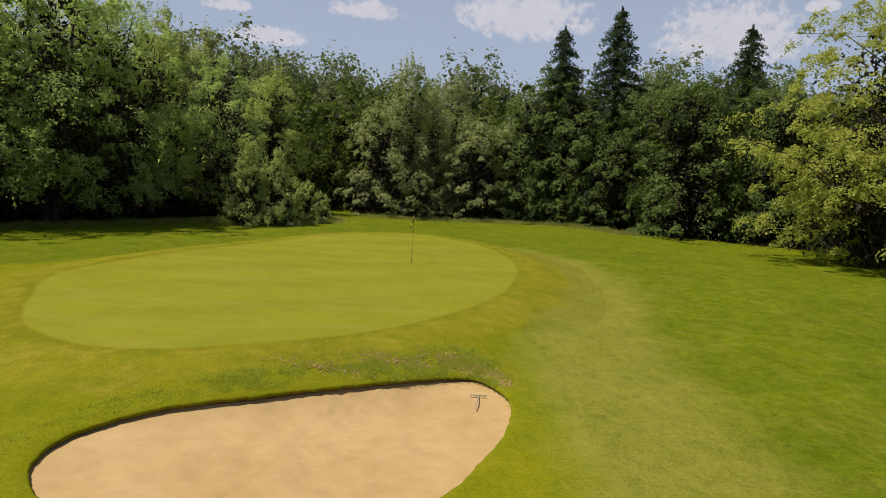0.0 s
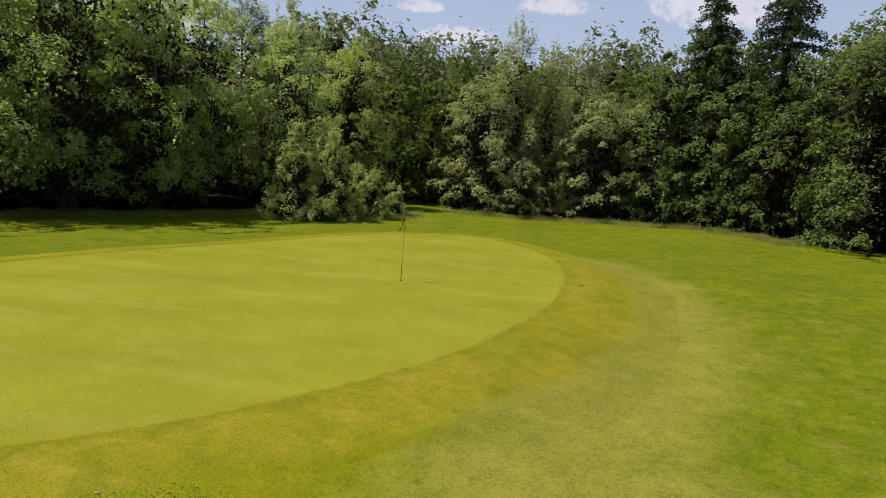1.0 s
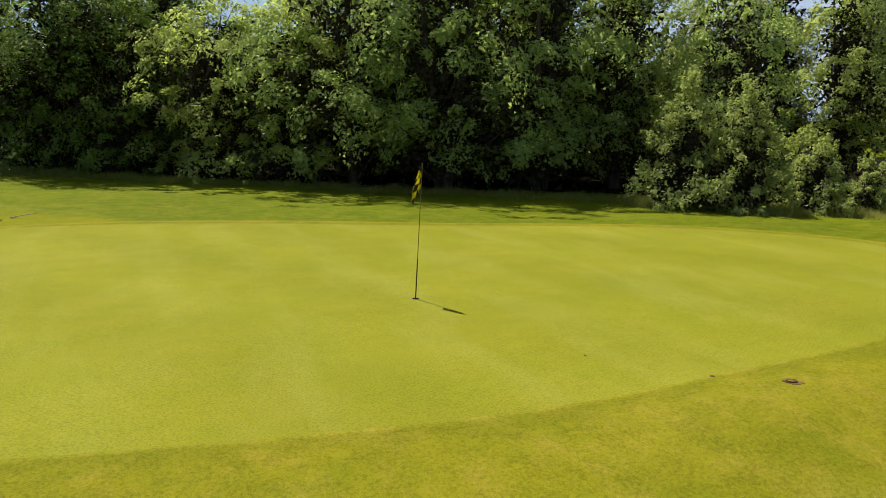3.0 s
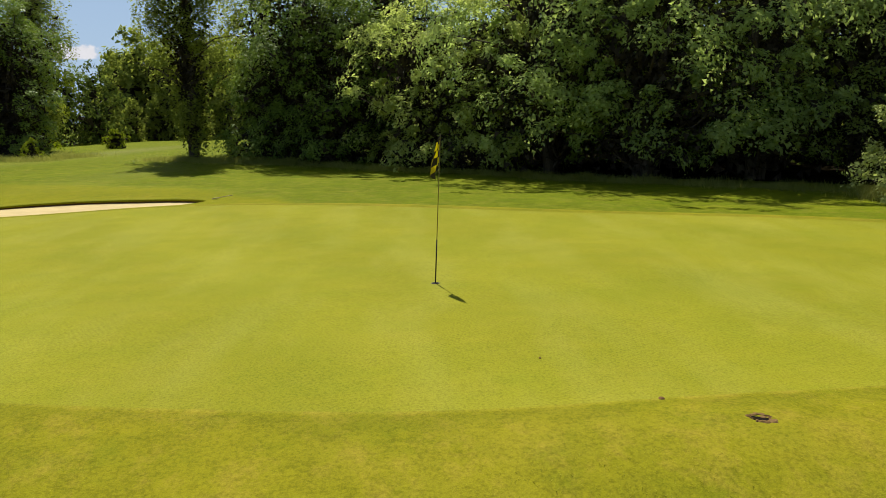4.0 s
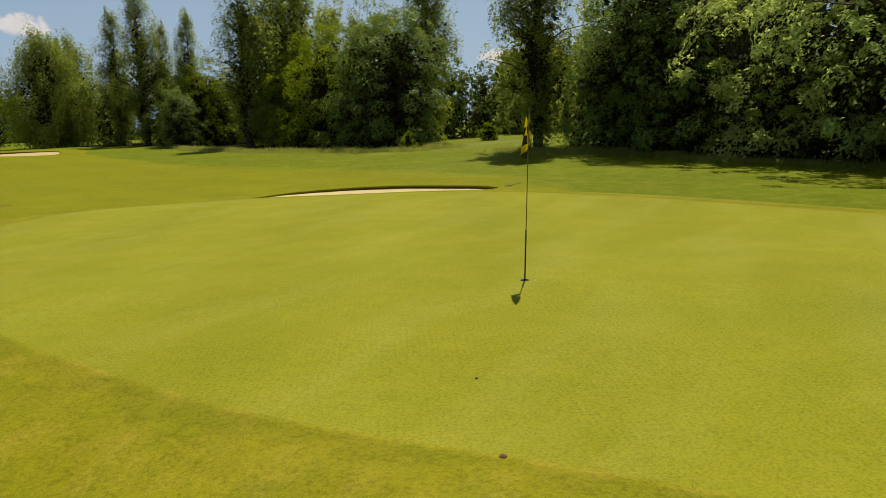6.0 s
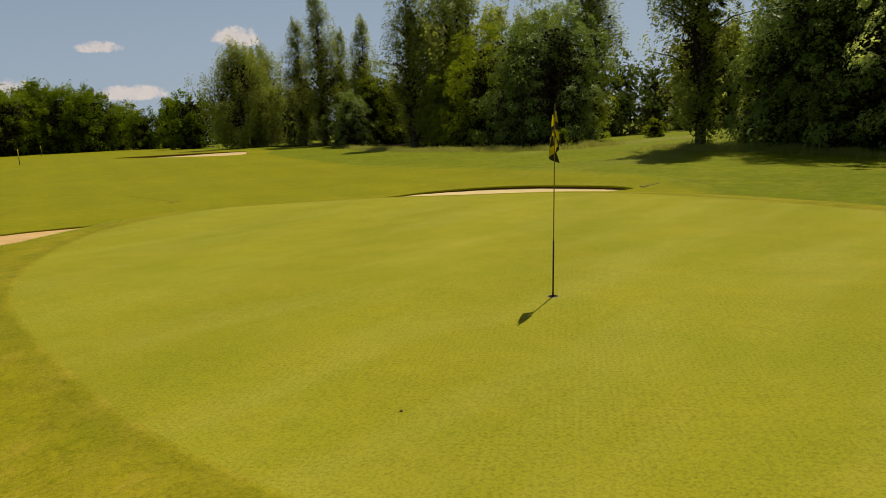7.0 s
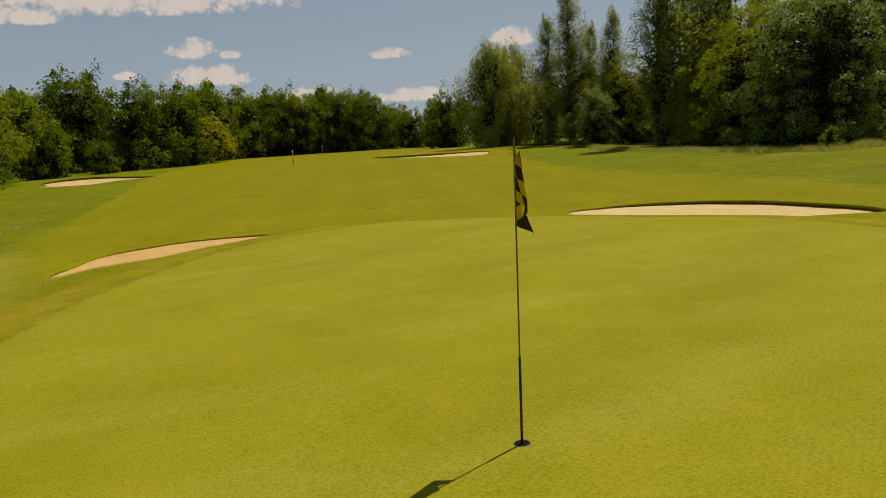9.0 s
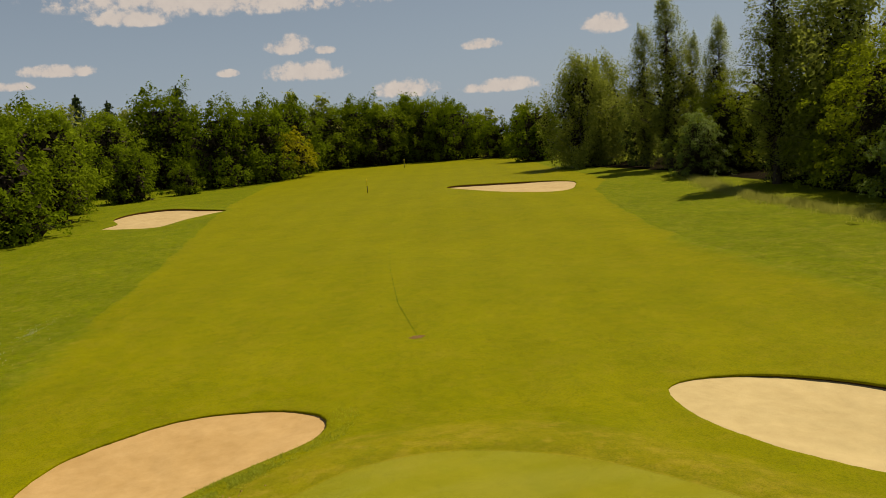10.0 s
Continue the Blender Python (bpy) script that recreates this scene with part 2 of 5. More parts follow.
def leaf_material(name, light, dark, shine=0.55, through_light=0.38, spec=0.0):
    """Foliage: every leaf and every tree a little different; some light passes through."""
    n = Nodes(name)
    isle = n.add("ShaderNodeNewGeometry").outputs["Random Per Island"]
    tree = n.add("ShaderNodeObjectInfo").outputs["Random"]
    # lighter and darker clumps, which also paint in some sun and shade
    clump = n.noise(0.45, 3, 0.6)
    f = n.math("ADD", n.math("MULTIPLY", isle, 0.62), n.math("MULTIPLY", clump, 0.65))
    col = n.mix(n.stretch(f, 0.30, 0.95), dark, light)
    col = n.mix(n.math("MULTIPLY", tree, 0.22), col, tuple(a * 0.6 + b * 0.3 for a, b in zip(light, dark)))
    p = n.surface(col, shine, None, 0, spec)
    t = n.add("ShaderNodeBsdfTranslucent", Color=n.mix(0.5, col, (min(1, light[0] * 1.5), min(1, light[1] * 1.6), light[2] * 0.8)))
    m = n.add("ShaderNodeMixShader", Fac=through_light)
    n.nt.links.new(p.outputs[0], m.inputs[1])
    n.nt.links.new(t.outputs[0], m.inputs[2])
    n.nt.links.new(m.outputs[0], n.out.inputs[0])
    return n.mat


def bark_material(name, light, dark):
    n = Nodes(name)
    f = n.noise(9, 6, 0.7, n.mapped((1, 1, 0.2)))
    n.surface(n.mix(n.stretch(f, 0.35, 0.7), dark, light), 0.95, n.bump(f, 0.8, 0.03), 0, 0.0)
    return n.mat


def sand_material(name, light, dark):
    n = Nodes(name)
    broad, mid, fine = n.noise(0.35, 5, 0.6), n.noise(2.2, 6, 0.65), n.noise(160, 2)
    f = n.math("ADD", n.math("MULTIPLY", broad, 0.6), n.math("ADD", n.math("MULTIPLY", mid, 0.5), n.math("MULTIPLY", fine, 0.2)))
    rake = n.add("ShaderNodeTexWave", Scale=5.0, Distortion=6.0, Detail=2.0)
    n.nt.links.new(n.mapped((1, 1, 1), 40), rake.inputs["Vector"])
    h = n.math("ADD", n.math("MULTIPLY", mid, 1.0), n.math("MULTIPLY", rake.outputs["Fac"], 0.03))
    n.surface(n.mix(n.stretch(f, 0.45, 0.85), dark, light), 0.95, n.bump(h, 0.35, 0.06), 0, 0.1)
    return n.mat


TRACKS = [(-30.5, 14.5, 8, 2.6, -20, (0.200, 0.215, 0.032), 0.45), (-50, 6.0, 16, 2.6, -7, (0.23, 0.235, 0.070), 0.7)]
GREEN_LOOK = dict(light=(0.296, 0.284, 0.026), dark=(0.222, 0.224, 0.014), dry=(0.34, 0.300, 0.060), dry_amount=0.20, fine=9.0, clumpy=0.35, lush=0.34, stripe=0.12, turn=62, pale=0.30, patchy=0.12)
ROUGH_LOOK = dict(light=(0.246, 0.274, 0.008), dark=(0.122, 0.150, 0.003), dry=(0.345, 0.305, 0.066), dry_amount=0.20, fine=5.0, clumpy=0.85, lush=0.45,
                  path=0.66, tracks=TRACKS, clump_wear=0.24, patchy=0.25)
FAIRWAY_LOOK = dict(light=(0.262, 0.256, 0.006), dark=(0.172, 0.178, 0.004), dry=(0.325, 0.270, 0.034), dry_amount=0.24, fine=5.0, clumpy=0.6, lush=0.26, stripe=0.08, turn=20, tracks=TRACKS, patchy=0.20)
COLLAR_LOOK = dict(light=(0.306, 0.280, 0.016), dark=(0.190, 0.186, 0.007), dry=(0.36, 0.292, 0.05), dry_amount=0.32, fine=9.0, clumpy=0.6, lush=0.35, patchy=0.42)
M_GREEN = turf("green_turf", GREEN_LOOK, 130, 0.30, 0.24, mottled=0.05)
M_COLLAR = turf("collar_turf", COLLAR_LOOK, 90, 0.4, 0.0, ROUGH_LOOK, FAIRWAY_LOOK, (0.150, 0.158, 0.010))
M_ROUGH = turf("rough_turf", ROUGH_LOOK, 60, 1.0, mottled=0.24)
M_FAIRWAY = turf("fairway_turf", FAIRWAY_LOOK, 70, 0.4, 0.0, ROUGH_LOOK)
# litter coloured near black, which paints in the shade under the trees
M_SHADE_LITTER = plain("shade_darkened_litter", (0.020, 0.016, 0.009), 1.0, 0, 6, 0.6, 0.0)
M_SAND = sand_material("bunker_sand", (0.51, 0.345, 0.152), (0.37, 0.235, 0.088))
M_SAND_PALE = sand_material("pale_bunker_sand", (0.54, 0.432, 0.215), (0.42, 0.325, 0.150))
M_SAND_TAN = sand_material("tan_bunker_sand", (0.50, 0.385, 0.195), (0.38, 0.275, 0.125))
M_SOIL = plain("cut_soil", (0.21, 0.115, 0.048), 0.95, 0, 14, 0.6, 0.1)
M_BARK = bark_material("bark", (0.16, 0.13, 0.10), (0.05, 0.04, 0.03))
# colour of the crown cores, kept dark to paint the shade between leaves
M_CORE_SHADE = bark_material("core_shade", (0.075, 0.062, 0.045), (0.022, 0.018, 0.013))
M_BIRCH = bark_material("birch_bark", (0.5, 0.48, 0.44), (0.10, 0.09, 0.08))
M_LEAF_DARK = leaf_material("woodland_leaf", (0.430, 0.510, 0.180), (0.185, 0.235, 0.076), 0.55, 0.55)
M_LEAF_SHRUB = leaf_material("willow_leaf", (0.490, 0.530, 0.185), (0.210, 0.250, 0.080))
M_LEAF_GREY = leaf_material("grey_leaf", (0.430, 0.450, 0.195), (0.160, 0.180, 0.075))
M_LEAF_MAPLE = leaf_material("maple_leaf", (0.230, 0.310, 0.055), (0.070, 0.105, 0.018), 0.45, 0.32, 0.08)
M_LEAF_HAZEL = leaf_material("hazel_leaf", (0.165, 0.220, 0.052), (0.050, 0.076, 0.018), 0.5, 0.28, 0.05)
M_LEAF_SALLOW = leaf_material("sallow_leaf", (0.490, 0.540, 0.185), (0.220, 0.260, 0.072), 0.55, 0.55)
M_LEAF_LIME = leaf_material("lime_leaf", (0.440, 0.450, 0.095), (0.220, 0.240, 0.042))
M_LEAF_POPLAR = leaf_material("poplar_leaf", (0.320, 0.350, 0.075), (0.115, 0.140, 0.026), 0.55, 0.45)
M_LEAF_PARK = leaf_material("park_leaf", (0.160, 0.220, 0.013), (0.042, 0.068, 0.004))
M_LEAF_BRIGHT = leaf_material("bright_maple_leaf", (0.290, 0.340, 0.022), (0.100, 0.128, 0.009))
M_LEAF_FRESH = leaf_material("fresh_park_leaf", (0.215, 0.285, 0.018), (0.070, 0.100, 0.007))
M_LEAF_GOLD = leaf_material("golden_leaf", (0.380, 0.350, 0.020), (0.180, 0.180, 0.010))
M_LEAF_HILL = leaf_material("hillside_leaf", (0.215, 0.240, 0.110), (0.090, 0.110, 0.050))
# darker leaf colour that stands in for the shade deep in the woods
M_LEAF_SHADED = leaf_material("shade_darkened_leaf", (0.140, 0.180, 0.038), (0.045, 0.065, 0.014), 0.6, 0.3)
M_NEEDLE = leaf_material("spruce_needle", (0.085, 0.120, 0.048), (0.030, 0.050, 0.020), 0.6, 0.15)
M_LONG_GRASS = leaf_material("long_grass_blade", (0.390, 0.375, 0.110), (0.170, 0.195, 0.045), 0.7, 0.45)
M_BLADE = leaf_material("grass_blade", (0.470, 0.420, 0.070), (0.120, 0.140, 0.012), 0.6, 0.4)
M_BANK_GRASS = leaf_material("bank_grass_blade", (0.330, 0.320, 0.045), (0.130, 0.160, 0.014), 0.6, 0.4)
M_LIP_GRASS = leaf_material("lip_grass_blade", (0.420, 0.440, 0.060), (0.200, 0.250, 0.026), 0.6, 0.5)
M_EARTH = plain("bare_earth", (0.24, 0.150, 0.060), 0.95, 0, 30, 0.6, 0.0)
M_CRUMB = plain("earth_crumb", (0.43, 0.29, 0.105), 0.95, 0, 25, 0.5, 0.1)
M_YELLOW = plain("yellow_cloth", (0.72, 0.60, 0.03), 0.8, 0, 60, 0.15)
M_FLAG = leaf_material("flag_cloth", (0.80, 0.67, 0.04), (0.70, 0.57, 0.03), 0.8, 0.45)
M_BLACK = plain("black_cloth", (0.028, 0.024, 0.022), 0.8, 0, 60, 0.3)
M_STICK = plain("varnished_stick", (0.22, 0.165, 0.06), 0.4, 0, 30, 0.3)
M_STICK_DARK = plain("dark_stick", (0.018, 0.014, 0.014), 0.4, 0, 30, 0.3)
M_HOLE_SHADE = plain("hole_shade", (0.012, 0.009, 0.006), 0.95, 0, 30, 0.3, 0.05)
M_CUP = plain("cup_liner", (0.10, 0.09, 0.06), 0.5, 0, 30, 0.2)
M_WOOD = plain("weathered_wood", (0.42, 0.36, 0.28), 0.8, 0, 30, 0.35)
M_WHITE = plain("white_paint", (0.75, 0.75, 0.72), 0.6, 0, 20, 0.15)


# ---- mesh helpers ----
def mesh_of(name, verts, faces, materials, smooth=True, index=None):
    me = bpy.data.meshes.new(name)
    me.from_pydata([tuple(v) for v in np.asarray(verts).tolist()], [], faces if isinstance(faces, list) else faces.tolist())
    for m in materials if isinstance(materials, (list, tuple)) else [materials]:
        me.materials.append(m)
    if smooth:
        me.polygons.foreach_set("use_smooth", [True] * len(me.polygons))
    if index is not None:
        me.polygons.foreach_set("material_index", index)
    me.update()
    return me


def quick_mesh(name, verts, sides, material):
    """Many separate faces of the same number of corners."""
    me = bpy.data.meshes.new(name)
    n, m = len(verts), len(verts) // sides
    me.vertices.add(n)
    me.vertices.foreach_set("co", np.asarray(verts, np.float32).ravel())
    me.loops.add(n)
    me.loops.foreach_set("vertex_index", np.arange(n, dtype=np.int32))
    me.polygons.add(m)
    me.polygons.foreach_set("loop_start", np.arange(0, n, sides, dtype=np.int32))
    me.materials.append(material)
    me.update(calc_edges=True)
    return me


def part(name, me, parent, label=""):
    ob = new(name, me)
    ob.parent = parent
    if label:
        ob["label"] = label
    return ob


def tube(points, radii, sides=7, cap=True):
    """Vertices and faces of a tapered tube along points."""
    pts = [Vector(p) for p in points]
    verts, faces = [], []
    for i, p in enumerate(pts):
        d = (pts[min(i + 1, len(pts) - 1)] - pts[max(i - 1, 0)]).normalized()
        a = d.orthogonal().normalized() if abs(d.z) < 0.99 else Vector((1, 0, 0))
        b = d.cross(a).normalized()
        for k in range(sides):
            w = 2 * math.pi * k / sides
            verts.append(p + (a * math.cos(w) + b * math.sin(w)) * radii[i])
    for i in range(len(pts) - 1):
        for k in range(sides):
            k2 = (k + 1) % sides
            faces.append([i * sides + k, i * sides + k2, (i + 1) * sides + k2, (i + 1) * sides + k])
    if cap:
        faces.append([(len(pts) - 1) * sides + k for k in range(sides)])
        faces.append([k for k in reversed(range(sides))])
    return [tuple(v) for v in verts], faces


def joined(pieces):
    verts, faces = [], []
    for v, f in pieces:
        n = len(verts)
        verts += v
        faces += [[i + n for i in q] for q in f]
    return verts, faces


def closed_curve(points, per=6):
    """A smooth closed outline through points."""
    p = np.array(points, float)
    n, out = len(p), []
    for i in range(n):
        a, b, c, d = p[i - 1], p[i], p[(i + 1) % n], p[(i + 2) % n]
        for k in range(per):
            t = k / per
            out.append(0.5 * (2 * b + (c - a) * t + (2 * a - 5 * b + 4 * c - d) * t * t + (3 * b - a - 3 * c + d) * t ** 3))
    return np.array(out)


def outward(curve):
    d = np.roll(curve, -1, 0) - np.roll(curve, 1, 0)
    n = np.stack([d[:, 1], -d[:, 0]], 1)
    n /= np.linalg.norm(n, axis=1)[:, None]
    area = np.sum(curve[:, 0] * np.roll(curve[:, 1], -1) - curve[:, 1] * np.roll(curve[:, 0], -1))
    return n if area > 0 else -n


def signed(curve, x, y):
    """Distance from points to a closed outline, negative inside."""
    x, y = np.atleast_1d(np.asarray(x, float)), np.atleast_1d(np.asarray(y, float))
    best, inside = np.full(x.shape, 1e9), np.zeros(x.shape, bool)
    for (ax, ay), (bx, by) in zip(curve, np.roll(curve, -1, 0)):
        ex, ey = bx - ax, by - ay
        t = np.clip(((x - ax) * ex + (y - ay) * ey) / (ex * ex + ey * ey + 1e-12), 0, 1)
        best = np.minimum(best, np.hypot(x - ax - t * ex, y - ay - t * ey))
        if ay != by:
            cross = ((ay > y) != (by > y)) & (x < (bx - ax) * (y - ay) / (by - ay) + ax)
            inside ^= cross
    return np.where(inside, -best, best)


def smooth(v, a, b):
    t = np.clip((np.asarray(v, float) - a) / (b - a), 0, 1)
    return t * t * (3 - 2 * t)


# ---- the plan: outlines of green, bunkers and fairway ----
GREEN = closed_curve([(2.6, 27), (2.75, 30), (2.4, 33.6), (1.4, 37), (-0.7, 40), (-3.3, 41.2), (-6.2, 39.2), (-8.4, 35.2), (-10.4, 30.8),
                      (-12.5, 25.6), (-13.5, 21.6), (-12.3, 18.2), (-10.7, 15.2), (-8.6, 13.5), (-6.6, 13.2), (-5, 13.8), (-2.3, 15.6), (0.1, 18.8), (1.8, 22.6)])
BUNKER_FRONT = closed_curve([(1.62, 12.3), (1.35, 13.3), (0.85, 13.85), (0.15, 13.75), (-0.75, 13.3), (-1.7, 12.68), (-2.65, 12.1), (-3.7, 11.45), (-4.85, 10.85), (-5.65, 10.3), (-6.2, 9.6), (-6.4, 8.8), (-6.2, 7.95), (-5.4, 7.15),
                             (-4.1, 6.6), (-2.7, 6.4), (-1.2, 6.95), (0.2, 7.9), (0.95, 9.5), (1.45, 11.0)])
BUNKER_SIDE = closed_curve([(-15.0, 11.7), (-15.5, 11.15), (-16.35, 11.05), (-17.5, 11.55), (-18.75, 12.75), (-19.55, 14.2), (-19.85, 16), (-19.65, 18.2), (-19.3, 20.2), (-18.6, 21.05),
                            (-17.8, 20.5), (-16.65, 19.1), (-15.75, 17.8), (-15.1, 16.5), (-14.7, 15), (-14.6, 13.2)])
BUNKER_FAR_LEFT = closed_curve([(4.6, -52), (3.4, -56), (4.2, -62), (2.4, -67), (-1.6, -67.5), (-5, -64), (-8.0, -59.5), (-6.0, -56.5), (-3.6, -52.5), (-1.0, -47.5), (2.0, -49)])
BUNKER_FAR_RIGHT = closed_curve([(-33.2, -54), (-33.8, -47), (-35.0, -41), (-37.5, -37), (-40, -37), (-42.5, -40), (-44.6, -44), (-44.0, -48), (-41, -51), (-38, -54), (-35, -56)])
BUNKERS = [BUNKER_FRONT, BUNKER_SIDE, BUNKER_FAR_LEFT, BUNKER_FAR_RIGHT]


def base_height(x, y):
    x, y = np.asarray(x, float), np.asarray(y, float)
    shape = x.shape
    x, y = x.ravel(), y.ravel()
    h = np.full(x.shape, -0.42)
    h -= 0.28 * (1 - smooth(y, 4, 22)) * (1 - smooth(-x, 18, 30))
    h += 0.50 * smooth(-x, 24, 44) * smooth(y, -40, 10)
    h += 0.35 * smooth(x, 2, 12) * smooth(y, 15, 32) + 4.5 * smooth(y, 66, 160)
    h += 0.85 * smooth(-y, 5, 52) + 0.5 * smooth(-y, 70, 170)
    close = (np.abs(x + 5) < 40) & (np.abs(y - 25) < 45)
    if close.any():
        d = signed(GREEN, x[close], y[close])
        fall = np.clip((-1.83 - x[close]) * 0.8 + (28.74 - y[close]) * 0.6, 0, None)
        up = np.maximum(0.0, -0.02 - 0.00041 * fall ** 2 - 0.0062 * fall - h[close])
        h[close] += up * (1 - smooth(d, 0.2, 3.6))
        h[close] += 0.15 * np.exp(-((x[close] - 0.6) / 1.6) ** 2 - ((y[close] - 15.0) / 1.0) ** 2)
        d = signed(BUNKER_SIDE, x[close], y[close])
        h[close] += 0.06 * smooth(-x[close], 16.5, 18.5) * np.exp(-((d - 0.5) / 1.6) ** 2) - 0.19 * (1 - smooth(d, 0.3, 3.0))
        h[close] += 0.150 * np.exp(-((x[close] - 3.7) / 1.1) ** 2 - ((y[close] - 31.2) / 2.2) ** 2)
        d = signed(BUNKER_FRONT, x[close], y[close])
        h[close] += 0.12 * smooth(y[close] - 0.4 * x[close], 9.5, 12.0) * np.exp(-((d - 0.4) / 1.1) ** 2)
        h[close] -= 0.10 * (1 - smooth(signed(BUNKER_FRONT, x[close], y[close]), 0.2, 2.0))
    h += 0.30 * np.exp(-((x + 1) / 7) ** 2 - ((y + 68) / 6) ** 2)
    h += 0.03 * np.sin(x * 0.21 + 1.3) * np.sin(y * 0.17) + 0.02 * np.sin(x * 0.53 + y * 0.31)
    return h.reshape(shape)


FAIR_Y = np.array([27, 20, 12, 6.5, 0.5, -4.4, -13.5, -30, -67, -107, -150, -190, -260])
FAIR_L = np.array([1.0, 2.4, 3.4, 3.6, 3.6, 2.9, 0.7, -2.4, -8.3, -17.6, -33, -52, -90])
FAIR_RY = np.array([27, 23.5, 19, 14, 7.6, 2.5, -4.5, -13.7, -24, -35.3, -42, -52, -70, -110, -150, -260])
FAIR_R = np.array([-12.6, -19.5, -24.0, -26.4, -27.7, -28.6, -29.8, -32.8, -37.0, -42.4, -48.0, -52.0, -57, -72, -88, -150])


def fair_sides(y):
    return np.interp(-np.asarray(y), -FAIR_Y, FAIR_L), np.interp(-np.asarray(y), -FAIR_RY, FAIR_R)


def ground_height(x, y):
    """The ground sheet: lowered under the sand and under the fairway's own turf."""
    h = base_height(x, y)
    x, y = np.asarray(x, float), np.asarray(y, float)
    drop = np.zeros(x.shape)
    for k, b in enumerate(BUNKERS):
        d = signed(b, x.ravel(), y.ravel()).reshape(x.shape)
        drop = np.where(d < (0.34 if k < 2 else 0.6), 1.1, drop)
    l, r = fair_sides(y)
    inside = (x < l - 0.9) & (x > r + 0.9) & (y < 25.5) & (y > -250)
    return h - np.maximum(drop, np.where(inside, 0.07, 0))


def worn_path(me):
    """Marks how far each point lies on the trodden path that rounds the green and runs on past the bunker."""
    line = np.array([(2.8, 38), (4.6, 34.5), (5.4, 30.5), (5.4, 26), (4.7, 21.5), (4.2, 16.5), (4.3, 11), (4.7, 6)])
    co = np.empty(len(me.vertices) * 3, np.float32)
    me.vertices.foreach_get("co", co)
    p = co.reshape(-1, 3)[:, :2].astype(float)
    best = np.full(len(p), 1e9)
    for a, b in zip(line[:-1], line[1:]):
        e = b - a
        t = np.clip(((p - a) @ e) / (e @ e), 0, 1)
        best = np.minimum(best, np.linalg.norm(p - a - t[:, None] * e, axis=1))
    me.attributes.new("on_path", "FLOAT", "POINT").data.foreach_set("value", (1 - smooth(best, 0.9, 3.3)).astype(np.float32))


def axis(lo, hi, step, far_lo, far_hi, grow=1.16):
    mid = list(np.arange(lo, hi + 1e-6, step))
    a, s = [], step
    while (mid[0] if not a else a[-1]) > far_lo:
        s *= grow
        a.append((mid[0] if not a else a[-1]) - s)
    b, s = [], step
    while (mid[-1] if not b else b[-1]) < far_hi:
        s *= grow
        b.append((mid[-1] if not b else b[-1]) + s)
    return np.array(a[::-1] + mid + b)


def grid_mesh(name, X, Y, Z, material):
    ny, nx = X.shape
    v = np.stack([X, Y, Z], -1).reshape(-1, 3)
    i = np.arange((ny - 1) * (nx - 1))
    r, c = i // (nx - 1), i % (nx - 1)
    k = r * nx + c
    return mesh_of(name, v, np.stack([k, k + 1, k + nx + 1, k + nx], 1), material)


def build_ground():
    xs = np.concatenate([axis(-52, -23.5, 0.6, -2600, -23.4)[:-1], axis(-23, 11, 0.33, -23, 2600)])
    ys = np.concatenate([axis(-76, -0.5, 0.6, -2600, -0.4)[:-1], axis(0, 45, 0.36, 0, 2600)])
    X, Y = np.meshgrid(np.unique(xs), np.unique(ys))
    me = grid_mesh("ground", X, Y, ground_height(X, Y), M_ROUGH)
    worn_path(me)
    ob = new("ground", me)
    tagged(ob, "rough mown grass with worn straw-coloured patches", "ground", kind="structure")
    t = np.linspace(0, 1, 66)
    yy = np.concatenate([np.linspace(26.5, 4, 56), np.linspace(3.6, -76, 150), np.linspace(-78, -252, 70)])
    l, r = fair_sides(yy)
    wob = 0.22 * np.sin(yy * 0.9) + 0.14 * np.sin(yy * 2.3)
    X = l[:, None] + wob[:, None] * 0.5 + (r - l)[:, None] * t[None, :]
    Y = np.repeat(yy[:, None], len(t), 1)
    Z = base_height(X, Y) + 0.012
    Z[:, [0, -1]] -= 0.045
    me = grid_mesh("fairway", X, Y, Z, M_FAIRWAY)
    edge = np.minimum(np.abs(X - X[:, :1]), np.abs(X - X[:, -1:]))
    reach = np.where(Y > -8, 2.6, 0.9)
    worn_path(me)
    me.attributes.new("over", "FLOAT", "POINT").data.foreach_set("value", (1 - smooth(edge / reach, 0.0, 1.0)).ravel().astype(np.float32))
    bm = bmesh.new()
    bm.from_mesh(me)
    co = np.array([f.calc_center_median() for f in bm.faces])
    cut = signed(GREEN, co[:, 0], co[:, 1]) < 0.8
    for k, b in enumerate(BUNKERS):
        cut |= signed(b, co[:, 0], co[:, 1]) < (0.45 if k < 2 else 0.9)
    bmesh.ops.delete(bm, geom=[f for f, c in zip(bm.faces, cut) if c], context="FACES")
    bm.to_mesh(me)
    bm.free()
    ob = new("fairway", me)
    tagged(ob, "closely mown yellow-green fairway turf", "fairway", kind="structure")


def disc(curve, rings, height):
    """Vertices and faces that fill an outline with rings about its middle."""
    c = curve.mean(0)
    n = len(curve)
    verts, faces = [(c[0], c[1], float(height(c[None, :], np.array([0.0]))[0]))], []
    for k in range(1, rings + 1):
        q = k / rings
        p = c + (curve - c) * q
        z = height(p, np.full(n, q))
        verts += [(p[i, 0], p[i, 1], float(z[i])) for i in range(n)]
    for i in range(n):
        faces.append([0, 1 + i, 1 + (i + 1) % n])
    for k in range(rings - 1):
        for i in range(n):
            a, b = 1 + k * n + i, 1 + k * n + (i + 1) % n
            faces.append([a, a + n, b + n, b])
    return verts, faces


